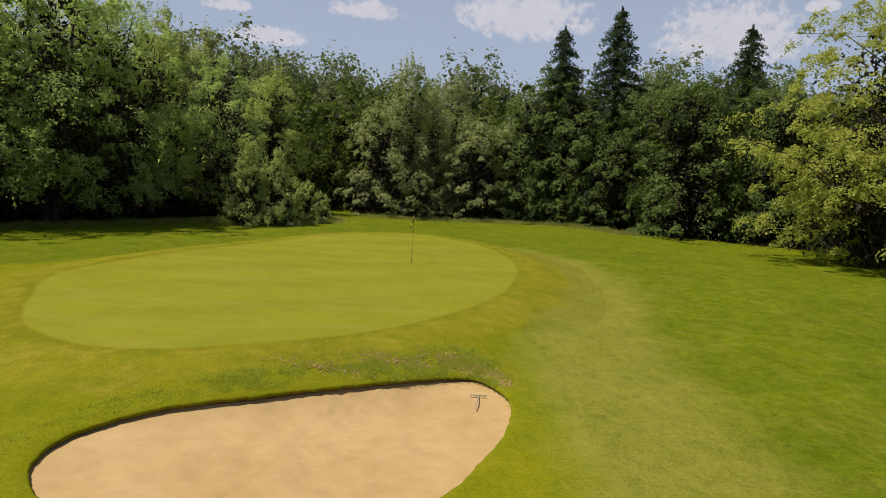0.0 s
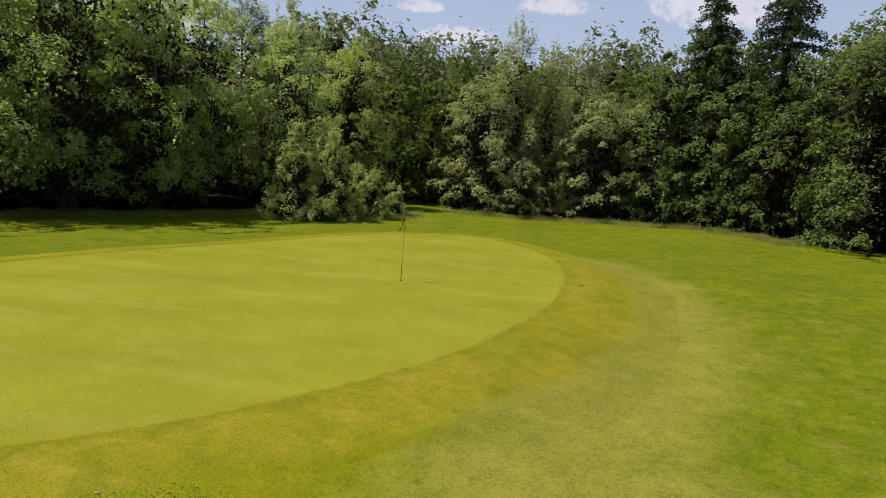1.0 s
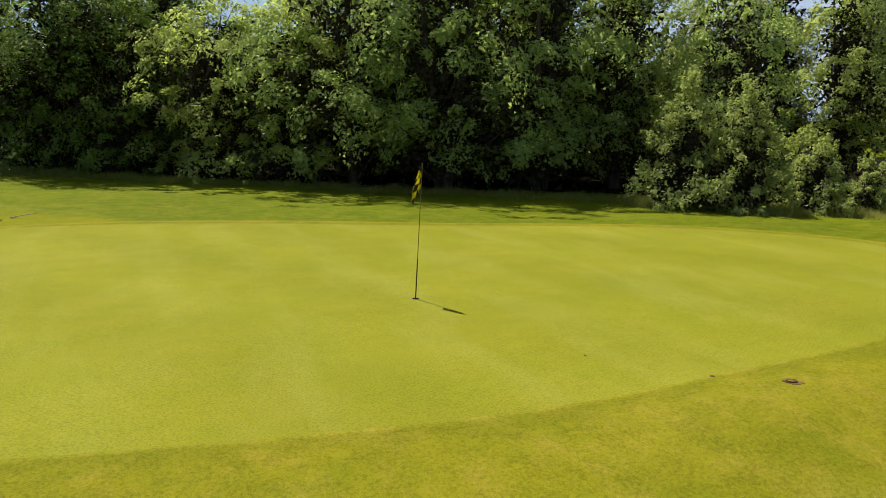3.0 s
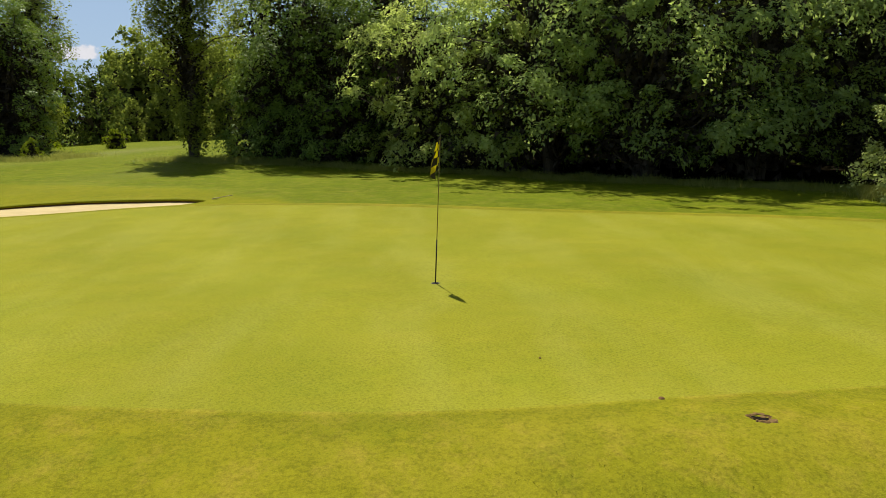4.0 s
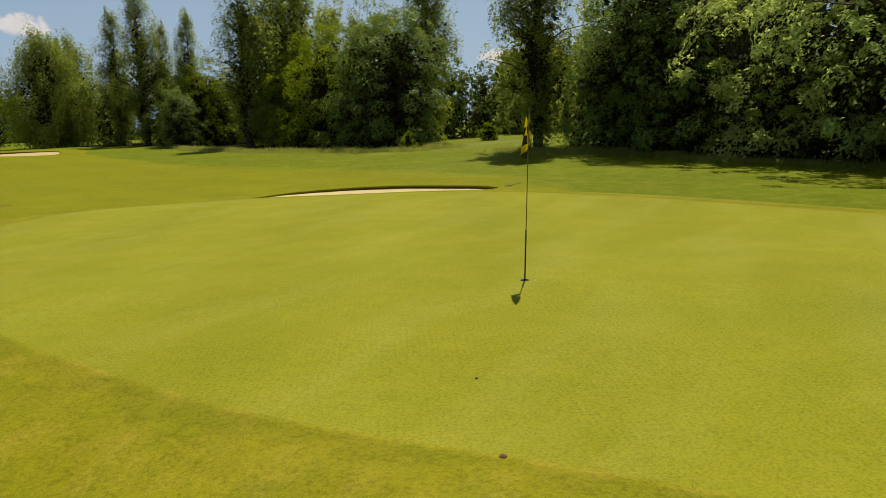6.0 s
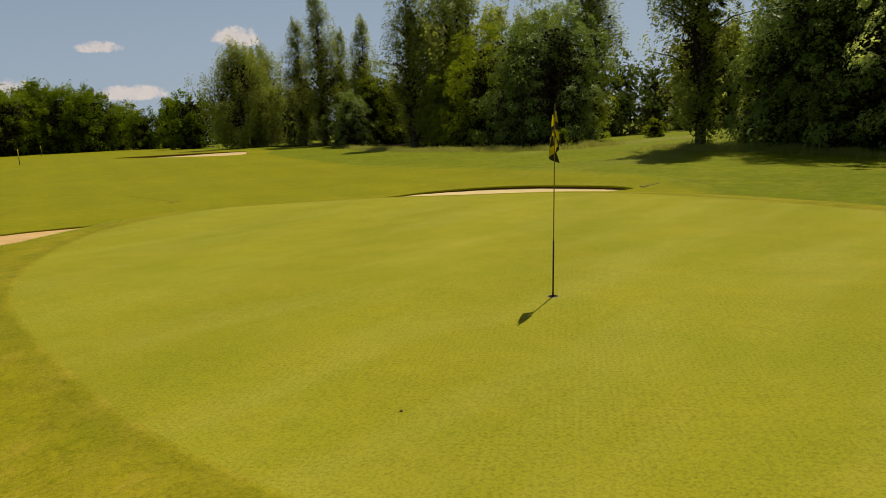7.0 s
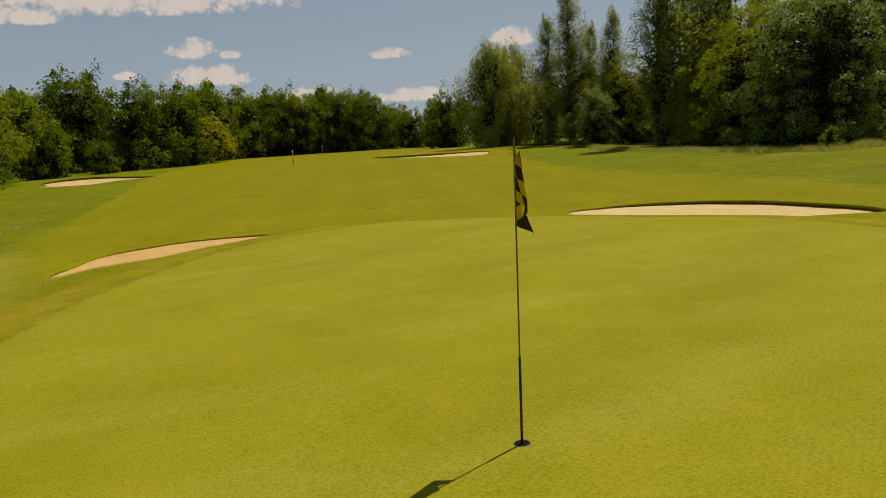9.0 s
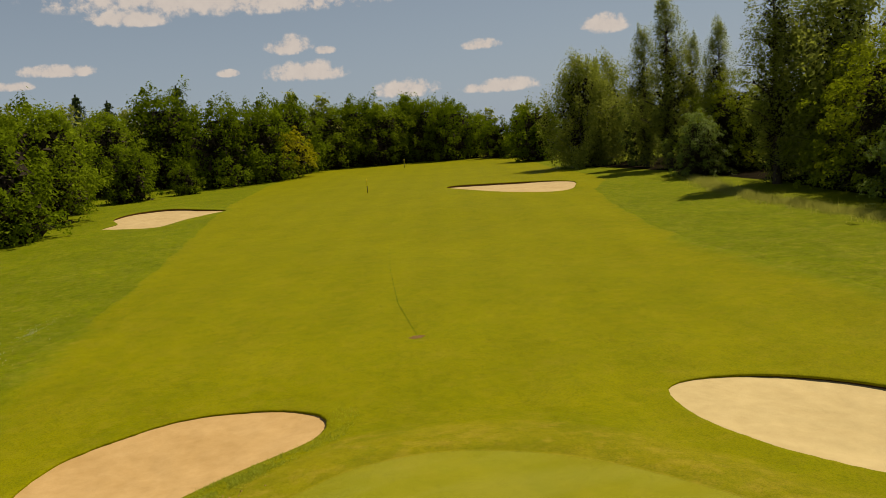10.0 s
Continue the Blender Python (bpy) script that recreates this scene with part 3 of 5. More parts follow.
def build_green():
    fine = closed_curve(GREEN[::3], 8)
    v, f = disc(fine, 60, lambda p, q: base_height(p[:, 0], p[:, 1]) + 0.040)
    ob = new("putting_green", mesh_of("putting_green", v, f, M_GREEN))
    tagged(ob, "smooth closely mown putting green with faint mowing bands", "golf green", kind="structure")
    n, m = outward(fine), len(fine)
    a = np.arange(m) * 2 * math.pi / m
    reach = 2.5 + 0.35 * np.sin(a * 3 + 1) + 0.12 * np.sin(a * 17)
    for b in (BUNKER_FRONT, BUNKER_SIDE):          # the collar gives way to the turf round the bunkers
        for r in np.linspace(3.2, 0.6, 27):
            p = fine + n * r
            reach = np.where((signed(b, p[:, 0], p[:, 1]) < 0.40) & (reach > r - 0.1), r - 0.1, reach)
    for _ in range(3):
        reach = np.minimum(reach, (np.roll(reach, 1) + reach + np.roll(reach, -1)) / 3)
    steps = (0, 0.03, 0.08, 0.14, 0.2, 0.3, 0.45, 0.62, 0.8, 0.92, 1.0)
    rows = [fine + n * (reach * k)[:, None] for k in steps]
    me = strip("green_collar", [(p, base_height(p[:, 0], p[:, 1]) + (0.042 - 0.034 * k ** 2 if k < 1 else -0.03)) for k, p in zip(steps, rows)], M_COLLAR)
    off = me.attributes.new("from_green", "FLOAT", "POINT")
    off.data.foreach_set("value", np.concatenate([reach * k for k in steps]).astype(np.float32))
    over = me.attributes.new("over", "FLOAT", "POINT")
    over.data.foreach_set("value", np.concatenate([smooth(np.full(m, k), 0.62, 1.0) for k in steps]).astype(np.float32))
    p = np.concatenate(rows)
    l, r = fair_sides(p[:, 1])
    on = smooth(l - p[:, 0], -0.3, 1.2) * smooth(p[:, 0] - r, -0.3, 1.0) * smooth(26.2 - p[:, 1], 0, 2)
    me.attributes.new("on_fairway", "FLOAT", "POINT").data.foreach_set("value", on.astype(np.float32))
    worn_path(me)
    ob = new("green_collar", me)
    tagged(ob, "collar of short grass with a darker first cut round the green", "grass", kind="structure")


def build_bunker(name, curve, sand, face, bowl, label, seed, roll=1.35):
    """A bunker: a bowl of sand, the cut soil face at its rim, and the turf that rolls over it."""
    rng = np.random.default_rng(seed)
    fine = closed_curve(curve[::3], 9)
    n, m = outward(fine), len(fine)
    top = base_height(fine[:, 0], fine[:, 1])
    a = np.arange(m) * 2 * math.pi / m
    jag = sum(rng.normal() * np.sin(a * k + rng.uniform(0, 6)) / k ** 0.7 for k in (3, 7, 13, 23, 41, 67, 97)) * 0.5
    grit = rng.normal(size=m)
    jag = jag + 0.16 * (np.roll(grit, 1) + 2 * grit + np.roll(grit, -1)) / 2.4
    depth = face(fine) * (1 + 0.22 * np.clip(jag, -1.5, 1.5))
    lip = fine + n * (0.055 * jag)[:, None]
    root = new(name)
    tagged(root, label, "sand bunker", "sand bunkers", kind="structure")
    edge = top - depth
    low = float(np.mean(edge)) - bowl

    def sand_height(p, q):
        z = np.interp(np.arctan2(p[:, 1] - fine.mean(0)[1], p[:, 0] - fine.mean(0)[0]), *sorted_edge(fine, edge))
        ripple = np.array([noise.fractal((x * 0.9, y * 0.9, seed), 1.0, 2.0, 4) for x, y in p])
        return low + (z - low) * q ** 3.2 + 0.045 * ripple * np.minimum(1, (1 - q) * 6)

    v, f = disc(fine + n * 0.05, 26, sand_height)
    part("sand", mesh_of("sand", v, f, sand), root)
    rows = [(lip - n * 0.01, top - 0.03), (lip + n * 0.03, top - depth * 0.5), (lip + n * 0.035, top - depth - 0.12)]
    part("soil_face", strip("soil_face", rows, M_SOIL), root, "dark cut soil under the turf edge")
    rows = []
    for off, up in ((-0.03, -0.05), (-0.045, 0.0), (0.0, 0.025), (0.12, 0.032), (0.35, 0.028), (0.7, 0.004)):
        p = lip + n * off * (roll if off > 0.1 else 1)
        rows.append((p, base_height(p[:, 0], p[:, 1]) + up + 0.012 * np.abs(jag) * (off < 0.2)))
    me = strip("turf_edge", rows, M_FAIRWAY)
    p = np.concatenate([q for q, _ in rows])
    l, r = fair_sides(p[:, 1])
    me.attributes.new("over", "FLOAT", "POINT").data.foreach_set("value", (1 - smooth(np.minimum(l - p[:, 0], p[:, 0] - r), 0.0, 2.6)).astype(np.float32))
    worn_path(me)
    part("turf_edge", me, root)
    return fine, n, top


def sorted_edge(fine, edge):
    c = fine.mean(0)
    w = np.arctan2(fine[:, 1] - c[1], fine[:, 0] - c[0])
    o = np.argsort(w)
    w, e = w[o], edge[o]
    return np.concatenate([[w[-1] - 2 * math.pi], w, [w[0] + 2 * math.pi]]), np.concatenate([[e[-1]], e, [e[0]]])


def strip(name, rows, material):
    m = len(rows[0][0])
    verts, faces = [], []
    for p, z in rows:
        verts += [(p[i, 0], p[i, 1], z[i]) for i in range(m)]
    for k in range(len(rows) - 1):
        for i in range(m):
            a, b = k * m + i, k * m + (i + 1) % m
            faces.append([a, a + m, b + m, b])
    return mesh_of(name, verts, faces, material)


build_ground()
build_green()
build_bunker("bunker", BUNKER_FRONT, M_SAND, lambda p: 0.025 + 0.06 * smooth(p[:, 1] - 0.4 * p[:, 0], 9, 12.5), 0.20, "kidney-shaped bunker of reddish sand with a rough turf lip", 3)
build_bunker("bunker", BUNKER_SIDE, M_SAND_PALE, lambda p: 0.03 + 0.07 * smooth(-p[:, 0], 15.5, 19), 0.05, "pale sand bunker with a dark cut lip beside the green", 5)
build_bunker("bunker", BUNKER_FAR_LEFT, M_SAND_TAN, lambda p: 0.06 + 0.16 * smooth(-p[:, 1], 55, 66), 0.02, "tan sand bunker in the rough by the park trees", 7, 2.2)
build_bunker("bunker", BUNKER_FAR_RIGHT, M_SAND_TAN, lambda p: 0.05 + 0.18 * smooth(-p[:, 1], 44, 54), 0.02, "tan sand bunker at the far end of the fairway", 9, 2.2)


# ---- trees ----
def leaf_blades(rng, centres, radii, count, size, up=0.35, out=0.6, wild=0.7, sag=0.0, mid=None):
    """Leaves as small pointed blades, scattered in flattened clumps round the centres."""
    n = len(centres)
    k = np.repeat(np.arange(n), count)
    total = len(k)
    d = rng.normal(size=(total, 3))
    d /= np.linalg.norm(d, axis=1)[:, None]
    r = rng.uniform(0.25, 1.0, total) ** 0.55
    p = centres[k] + d * r[:, None] * radii[k]
    p[:, 2] -= sag * rng.uniform(0, 1, total) ** 2
    axis_out = p - (mid[k] if mid is not None else centres[k])
    axis_out /= np.linalg.norm(axis_out, axis=1)[:, None] + 1e-9
    nor = axis_out * out + np.array([0, 0, up]) + rng.normal(size=(total, 3)) * wild * 0.6
    nor /= np.linalg.norm(nor, axis=1)[:, None]
    t = np.cross(nor, rng.normal(size=(total, 3)))
    t /= np.linalg.norm(t, axis=1)[:, None] + 1e-9
    b = np.cross(nor, t)
    s = size * rng.uniform(0.6, 1.35, total)[:, None]
    tip = p + t * s * 0.64 - np.array([0, 0, 1]) * s * 0.12
    return np.stack([p - t * s * 0.45 - b * s * 0.30, p - t * s * 0.20 + b * s * 0.44 + nor * s * 0.08, tip], 1).reshape(-1, 3)


def crown_profile(kind, z):
    """Relative width of a crown at the relative heights z."""
    if kind == "round":
        return np.sqrt(np.clip(1 - ((z - 0.42) / 0.62) ** 2, 0, 1)) * (0.75 + 0.25 * np.sqrt(1 - z))
    if kind == "tall":
        return np.clip(1.15 * (1 - z) ** 0.55, 0, 1) * (0.55 + 0.45 * smooth(z, 0, 0.25))
    if kind == "column":
        return (0.30 + 0.70 * smooth(z, 0.0, 0.35)) * np.clip(1.30 * (1 - z) ** 0.5, 0, 1)
    if kind == "wood":
        return (0.42 + 0.58 * smooth(z, 0.0, 0.5)) * np.clip(1.25 * (1 - z) ** 0.5, 0, 1)
    return np.clip(1.1 * (1 - z) ** 0.7, 0, 1)


def crown_boughs(rng, kind, height, radius, count, low):
    """Tips of the boughs on the lumpy outline of a crown, and where each bough leaves the trunk."""
    z = rng.uniform(0, 1, count * 4)
    prof = crown_profile(kind, z)
    keep = rng.uniform(0, 1, len(z)) < prof + 0.12
    z, prof = z[keep][:count], prof[keep][:count]
    w = np.arange(len(z)) * 2.39996 + rng.normal(size=len(z)) * 0.35
    ph = rng.uniform(0, 6, 4)
    lump = 1 + 0.17 * np.sin(2 * w + ph[0] + 4 * z) + 0.15 * np.sin(3 * w + ph[1] - 7 * z) + 0.12 * np.sin(5 * w + ph[2] + 11 * z)
    r = radius * prof * lump * rng.uniform(0.82, 1.14, len(z))
    zz = low + z * (height - low)
    tip = np.stack([r * np.cos(w), r * np.sin(w), zz], 1)
    foot = np.stack([0.06 * tip[:, 0], 0.06 * tip[:, 1], np.maximum(0.2, zz - r * rng.uniform(0.35, 0.8, len(z)))], 1)
    return tip, foot


def spray_leaves(rng, centres, normals, radii, per, size, wild, thick):
    """Leaves in drooping, dome-shaped sprays: most of them face the way their spray does."""
    k = np.repeat(np.arange(len(centres)), per)
    n = len(k)
    nor = normals / np.linalg.norm(normals, axis=1)[:, None]
    t1 = np.cross(nor, np.array([0.31, 0.77, 0.55]))
    t1 /= np.linalg.norm(t1, axis=1)[:, None]
    t2 = np.cross(nor, t1)
    a, r = rng.uniform(0, 2 * math.pi, n), np.sqrt(rng.uniform(0, 1, n)) * (0.72 + 0.28 * np.sin(3 * rng.uniform(0, 6, len(centres))[k]))
    r *= 1 + 0.35 * np.sin(a * 3 + k * 1.7)
    R = radii[k]
    p = centres[k] + (t1[k] * np.cos(a)[:, None] + t2[k] * np.sin(a)[:, None]) * (r * R)[:, None]
    p += nor[k] * ((rng.normal(size=n) * thick - 0.55 * r * r) * R)[:, None]
    ln = nor[k] + (t1[k] * np.cos(a)[:, None] + t2[k] * np.sin(a)[:, None]) * (0.85 * r)[:, None] + rng.normal(size=(n, 3)) * wild
    ln /= np.linalg.norm(ln, axis=1)[:, None]
    t = np.cross(ln, rng.normal(size=(n, 3)))
    t /= np.linalg.norm(t, axis=1)[:, None] + 1e-9
    b = np.cross(ln, t)
    s = size * (0.45 + 1.0 * rng.uniform(0, 1, n) ** 1.6)[:, None]
    return np.stack([p - t * s * 0.45 - b * s * 0.30, p - t * s * 0.20 + b * s * 0.44 + ln * s * 0.08, p + t * s * 0.64 - np.array([0, 0, 1]) * s * 0.12], 1).reshape(-1, 3)


def make_tree(name, kind, height, radius, leaf, bark, boughs, per, size, seed, low=0.8, trunk=0.18, stems=1, clump=None, limbs=26, top=1, style="spray", tilt=0.6, wild=0.30, thick=0.12, sprays=2, core=0.22, tall=1.0, sag=0.0, bare=0.0):
    """Tree of one mesh each for trunk, branches and crown, under an empty at its foot."""
    rng = np.random.default_rng(seed)
    root = new(name)
    tip, foot = crown_boughs(rng, kind, height, radius, boughs, low)
    size_c = clump or radius * 0.20
    c, q = [], []
    for j in range(sprays):
        u = 1.0 - (0.36 if sprays < 3 else 0.52) * j / max(1, sprays - 1) * rng.uniform(0.75, 1.25, len(tip))
        p = foot + (tip - foot) * u[:, None] + rng.normal(size=tip.shape) * size_c * 0.45
        p[:, 2] += 0.18 * radius * np.sin(u * math.pi)
        c.append(p)
        q.append(np.full(len(tip), 1.0 - 0.10 * j))
    c, q = np.concatenate(c), np.concatenate(q) * size_c * rng.uniform(0.65, 1.25, len(tip) * sprays)
    out = np.stack([c[:, 0], c[:, 1], np.zeros(len(c))], 1) / radius
    if style == "spray":
        nor = out * tilt * rng.uniform(0.5, 1.6, len(c))[:, None] + np.array([0, 0, 1.0]) + rng.normal(size=c.shape) * 0.22
        leaves = [spray_leaves(rng, c, nor, q, per, size, wild, thick)]
    else:
        rad = np.stack([q, q, q * tall], 1)
        mid = np.stack([0.25 * c[:, 0], 0.25 * c[:, 1], c[:, 2] * 0.8], 1)
        leaves = [leaf_blades(rng, c, rad, per, size, up=tilt, out=0.5, wild=wild * 2, sag=sag, mid=mid)]
    if top:                                        # leader shoots that break the outline
        k = max(3, boughs // (7 if top > 1 else 18))
        w, r = rng.uniform(0, 6.28, k), rng.uniform(0, 0.62, k) * radius
        z = height * ((1.02 if top > 1 else 0.97) - 0.36 * (r / radius) ** 2 + rng.uniform(-0.05, 0.05, k))
        tips = np.stack([r * np.cos(w), r * np.sin(w), z], 1)
        long = size_c * (1.3 if top > 1 else 0.6) * rng.uniform(0.6, 1.5, k)
        leaves.append(leaf_blades(rng, tips, np.stack([size_c * 0.26 + 0 * z, size_c * 0.26 + 0 * z, long], 1), int(per * 0.55), min(size * 0.8, 0.26), up=0.5, out=0.5))
    if core:                                       # dark blades whose colour stands for the shade inside the crown
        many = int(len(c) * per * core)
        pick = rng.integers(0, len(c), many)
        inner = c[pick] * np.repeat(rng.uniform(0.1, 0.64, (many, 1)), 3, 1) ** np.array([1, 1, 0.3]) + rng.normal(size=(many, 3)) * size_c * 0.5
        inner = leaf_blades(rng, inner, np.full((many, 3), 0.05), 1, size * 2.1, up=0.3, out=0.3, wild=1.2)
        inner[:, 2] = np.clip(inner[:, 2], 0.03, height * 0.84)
        tagged(part("shade_core", quick_mesh("shade_core", inner, 3, M_CORE_SHADE), root, "dark blades painted for the shade inside the crown"), kind="stuff")
    v = np.concatenate(leaves)
    v[:, 2] = np.maximum(v[:, 2], 0.03)
    part("crown", quick_mesh("crown", v, 3, leaf), root)
    pieces = []
    for s in range(stems):
        a = rng.uniform(0, 6.28)
        lean = radius * (0.10 if stems == 1 else 0.4)
        pts = [(0.25 * s * math.cos(a), 0.25 * s * math.sin(a), -0.3)]
        for u in (0.12, 0.3, 0.5, 0.72, 0.9):
            pts.append((lean * u * math.cos(a + u) + rng.normal() * 0.06, lean * u * math.sin(a + u) + rng.normal() * 0.06, height * u))
        v, f = tube(pts, [trunk * 1.35, trunk, trunk * 0.82, trunk * 0.6, trunk * 0.34, trunk * 0.1], 8)
        part("trunk", mesh_of("trunk", v, f, bark), root)
    for i in rng.choice(len(tip), min(limbs, len(tip)), False):
        s, e = foot[i], tip[i]
        m = s + (e - s) * 0.5 + np.array([0, 0, 0.14 * radius])
        g = trunk * 0.36 * (1 - 0.6 * s[2] / height)
        pieces.append(tube([s, s + (m - s) * 0.5, m, e], [g, g * 0.8, g * 0.55, g * 0.2], 5, False))
    v, f = joined(pieces)
    tagged(part("branchwork", mesh_of("branchwork", v, f, bark), root), kind="stuff")
    return root


def make_spruce(name, height, radius, seed, coarse=1.0):
    """Conifer: a straight trunk with whorls of drooping, needled boughs."""
    rng = np.random.default_rng(seed)
    root = new(name)
    centres, radii, pieces = [], [], []
    z = 0.6
    while z < height * 0.985:
        q = z / height
        reach = radius * (1 - q) ** 0.66 + 0.15
        for k in range(int(5 + 5 * (1 - q))):
            w = rng.uniform(0, 6.28)
            r = reach * rng.uniform(0.7, 1.12)
            tip = np.array([r * math.cos(w), r * math.sin(w), z - 0.28 * r + rng.normal() * 0.1])
            pieces.append(tube([(0, 0, z), (tip[0] * 0.6, tip[1] * 0.6, z - 0.08 * r), tip], [0.035, 0.025, 0.008], 4, False))
            many = max(2, int(r / 0.36 / coarse))
            for j in range(many):
                u = (j + 0.6) / many
                centres.append([tip[0] * u, tip[1] * u, z - 0.28 * r * u * u])
                radii.append([0.30 * coarse, 0.30 * coarse, 0.18 * coarse])
        z += (0.26 + 0.22 * (1 - q)) * coarse
    for k in range(5):
        centres.append([0, 0, height * (0.97 + 0.01 * k)])
        radii.append([0.08, 0.08, 0.2])
    v = leaf_blades(rng, np.array(centres), np.array(radii), 22, 0.17 * coarse, up=0.6, out=0.3, wild=0.9, sag=0.25)
    part("crown", quick_mesh("crown", v, 3, M_NEEDLE), root)
    v, f = tube([(0, 0, -0.3), (0, 0, height * 0.5), (0, 0, height)], [0.22, 0.13, 0.02], 8)
    part("trunk", mesh_of("trunk", v, f, M_BARK), root)
    v, f = joined(pieces)
    tagged(part("branchwork", mesh_of("branchwork", v, f, M_BARK), root), kind="stuff")
    return root


def plant(model, spots, label, category, group=""):
    """The model itself at the first spot and copies of it at the rest: x, y, scale, turn."""
    for i, (x, y, s, turn) in enumerate(spots):
        m = pose(x, y, float(base_height(x, y)) - 0.03, 0, 0, turn)
        if i == 0:
            ob = model
            ob.matrix_basis = m @ Matrix.Scale(s, 4)
        else:
            ob = copy_thing(model, m @ Matrix.Scale(s / spots[0][2], 4))
        tagged(ob, label, category, group)


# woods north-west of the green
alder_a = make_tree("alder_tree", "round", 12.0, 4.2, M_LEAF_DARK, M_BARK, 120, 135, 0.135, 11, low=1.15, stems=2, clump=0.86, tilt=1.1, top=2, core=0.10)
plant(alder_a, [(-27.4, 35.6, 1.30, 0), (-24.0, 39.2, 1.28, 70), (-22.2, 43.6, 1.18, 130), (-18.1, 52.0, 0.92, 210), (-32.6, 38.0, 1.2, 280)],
      "dense dark green alder at the edge of the wood", "tree", "woodland trees")
alder_b = make_tree("alder_tree", "wood", 13.2, 3.4, M_LEAF_SALLOW, M_BARK, 108, 130, 0.135, 12, low=1.6, stems=2, clump=0.80, limbs=34, top=2, core=0.14, tilt=1.1)
plant(alder_b, [(-22.0, 47.8, 0.98, 0), (-29.0, 42.4, 1.12, 40), (-15.5, 56.0, 0.85, 120), (-34.0, 35.2, 1.0, 200), (-26.6, 46.6, 1.1, 300)],
      "tall grey-green woodland tree with open leafy shoots on top", "tree", "woodland trees")
aspen = make_tree("aspen_tree", "tall", 14.5, 2.8, M_LEAF_GREY, M_BARK, 64, 70, 0.17, 13, low=3.0, trunk=0.15, limbs=40, clump=0.55, top=2, sprays=3, style="strand", tilt=0.5, tall=1.1, core=0.08)
plant(aspen, [(-24.2, 55.8, 1.05, 0), (-26.5, 51.0, 1.0, 90), (-22.6, 59.5, 1.0, 200), (-29.5, 46.8, 1.0, 20), (-30.0, 40.2, 0.95, 140)],
      "slender grey-green aspen with an open, spiky top", "tree", "woodland trees")
sallow = make_tree("sallow_tree", "round", 7.4, 3.3, M_LEAF_SALLOW, M_BARK, 110, 115, 0.13, 14, low=0.2, stems=3, trunk=0.1, clump=0.72, tilt=0.7)
plant(sallow, [(-32.2, 30.0, 1.30, 0), (-30.0, 33.2, 1.22, 100)], "grey-green sallow with sunlit leaves at the wood's edge", "tree", "edge trees")

# shrubs in front of the wood, north of the green
shrub_a = make_tree("willow_shrub", "shrub", 4.9, 2.1, M_LEAF_SHRUB, M_BARK, 90, 74, 0.115, 21, low=0.05, trunk=0.05, stems=5, limbs=34, clump=0.40, top=2, tilt=0.7, wild=0.5, thick=0.3)
plant(shrub_a, [(-14.2, 45.4, 1.0, 0), (-12.6, 46.8, 0.93, 150)], "upright grey-green willow shrub on the mown grass", "shrub", "willow shrubs")
shrub_b = make_tree("willow_shrub", "shrub", 2.8, 1.3, M_LEAF_SHRUB, M_BARK, 56, 60, 0.105, 22, low=0.05, trunk=0.03, stems=4, limbs=24, clump=0.30, top=2, tilt=0.7, wild=0.5, thick=0.3)
plant(shrub_b, [(-11.2, 49.2, 1.0, 0), (-10.4, 51.2, 0.75, 90), (-12.6, 50.6, 1.1, 200)], "low grey-green willow shrub among long grass", "shrub", "willow shrubs")

# the trees north and north-east
birch = make_tree("birch_tree", "tall", 13.6, 2.7, M_LEAF_GREY, M_BIRCH, 74, 62, 0.16, 31, low=1.6, trunk=0.14, limbs=36, sprays=3, sag=1.1, clump=0.50, top=2, style="strand", tilt=0.4, tall=1.5, core=0.08)
plant(birch, [(-5.2, 61.6, 1.0, 0), (-3.0, 63.5, 0.9, 80), (-1.0, 67, 0.95, 170)], "grey-green birch with drooping twigs", "tree", "birches")
willow = make_tree("grey_willow", "round", 8.8, 3.4, M_LEAF_GREY, M_BARK, 95, 100, 0.15, 32, low=0.1, stems=3, trunk=0.11, clump=0.66, tilt=0.9, wild=0.5)
plant(willow, [(-7.2, 60.6, 1.05, 0), (1.2, 62.6, 0.98, 90), (4.4, 65.0, 1.0, 210), (-3.6, 58.8, 0.45, 40)], "rounded grey willow at the edge of the wood", "tree", "grey willows")
hazel = make_tree("hazel_tree", "round", 10.2, 3.4, M_LEAF_HAZEL, M_BARK, 105, 100, 0.165, 33, low=0.1, stems=3, trunk=0.1, clump=0.70, tilt=0.9)
plant(hazel, [(6.6, 63.0, 1.25, 0), (9.8, 61.2, 1.22, 100), (9.2, 65.0, 1.30, 200), (12.2, 57.9, 0.9, 280)], "fresh green hazel reaching down to the grass", "tree", "edge trees")
spruce = make_spruce("spruce_tree", 17.8, 5.2, 34)
plant(spruce, [(12.6, 61.0, 1.03, 0), (8.2, 63.2, 0.96, 120), (23.3, 60.0, 0.97, 240)], "dark green spruce standing above the broadleaf trees", "tree", "spruces")
far_spruce = make_spruce("spruce_tree", 22.0, 6.0, 37, 2.2)
plant(far_spruce, [(17.5, -166, 1.02, 30), (11.0, -168, 0.95, 80), (-5.0, -150, 1.0, 130)], "dark spruce rising behind the park trees", "tree", "spruces")
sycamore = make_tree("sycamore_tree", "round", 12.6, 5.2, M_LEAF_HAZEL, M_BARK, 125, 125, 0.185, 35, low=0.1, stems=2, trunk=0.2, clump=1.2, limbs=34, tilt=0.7)
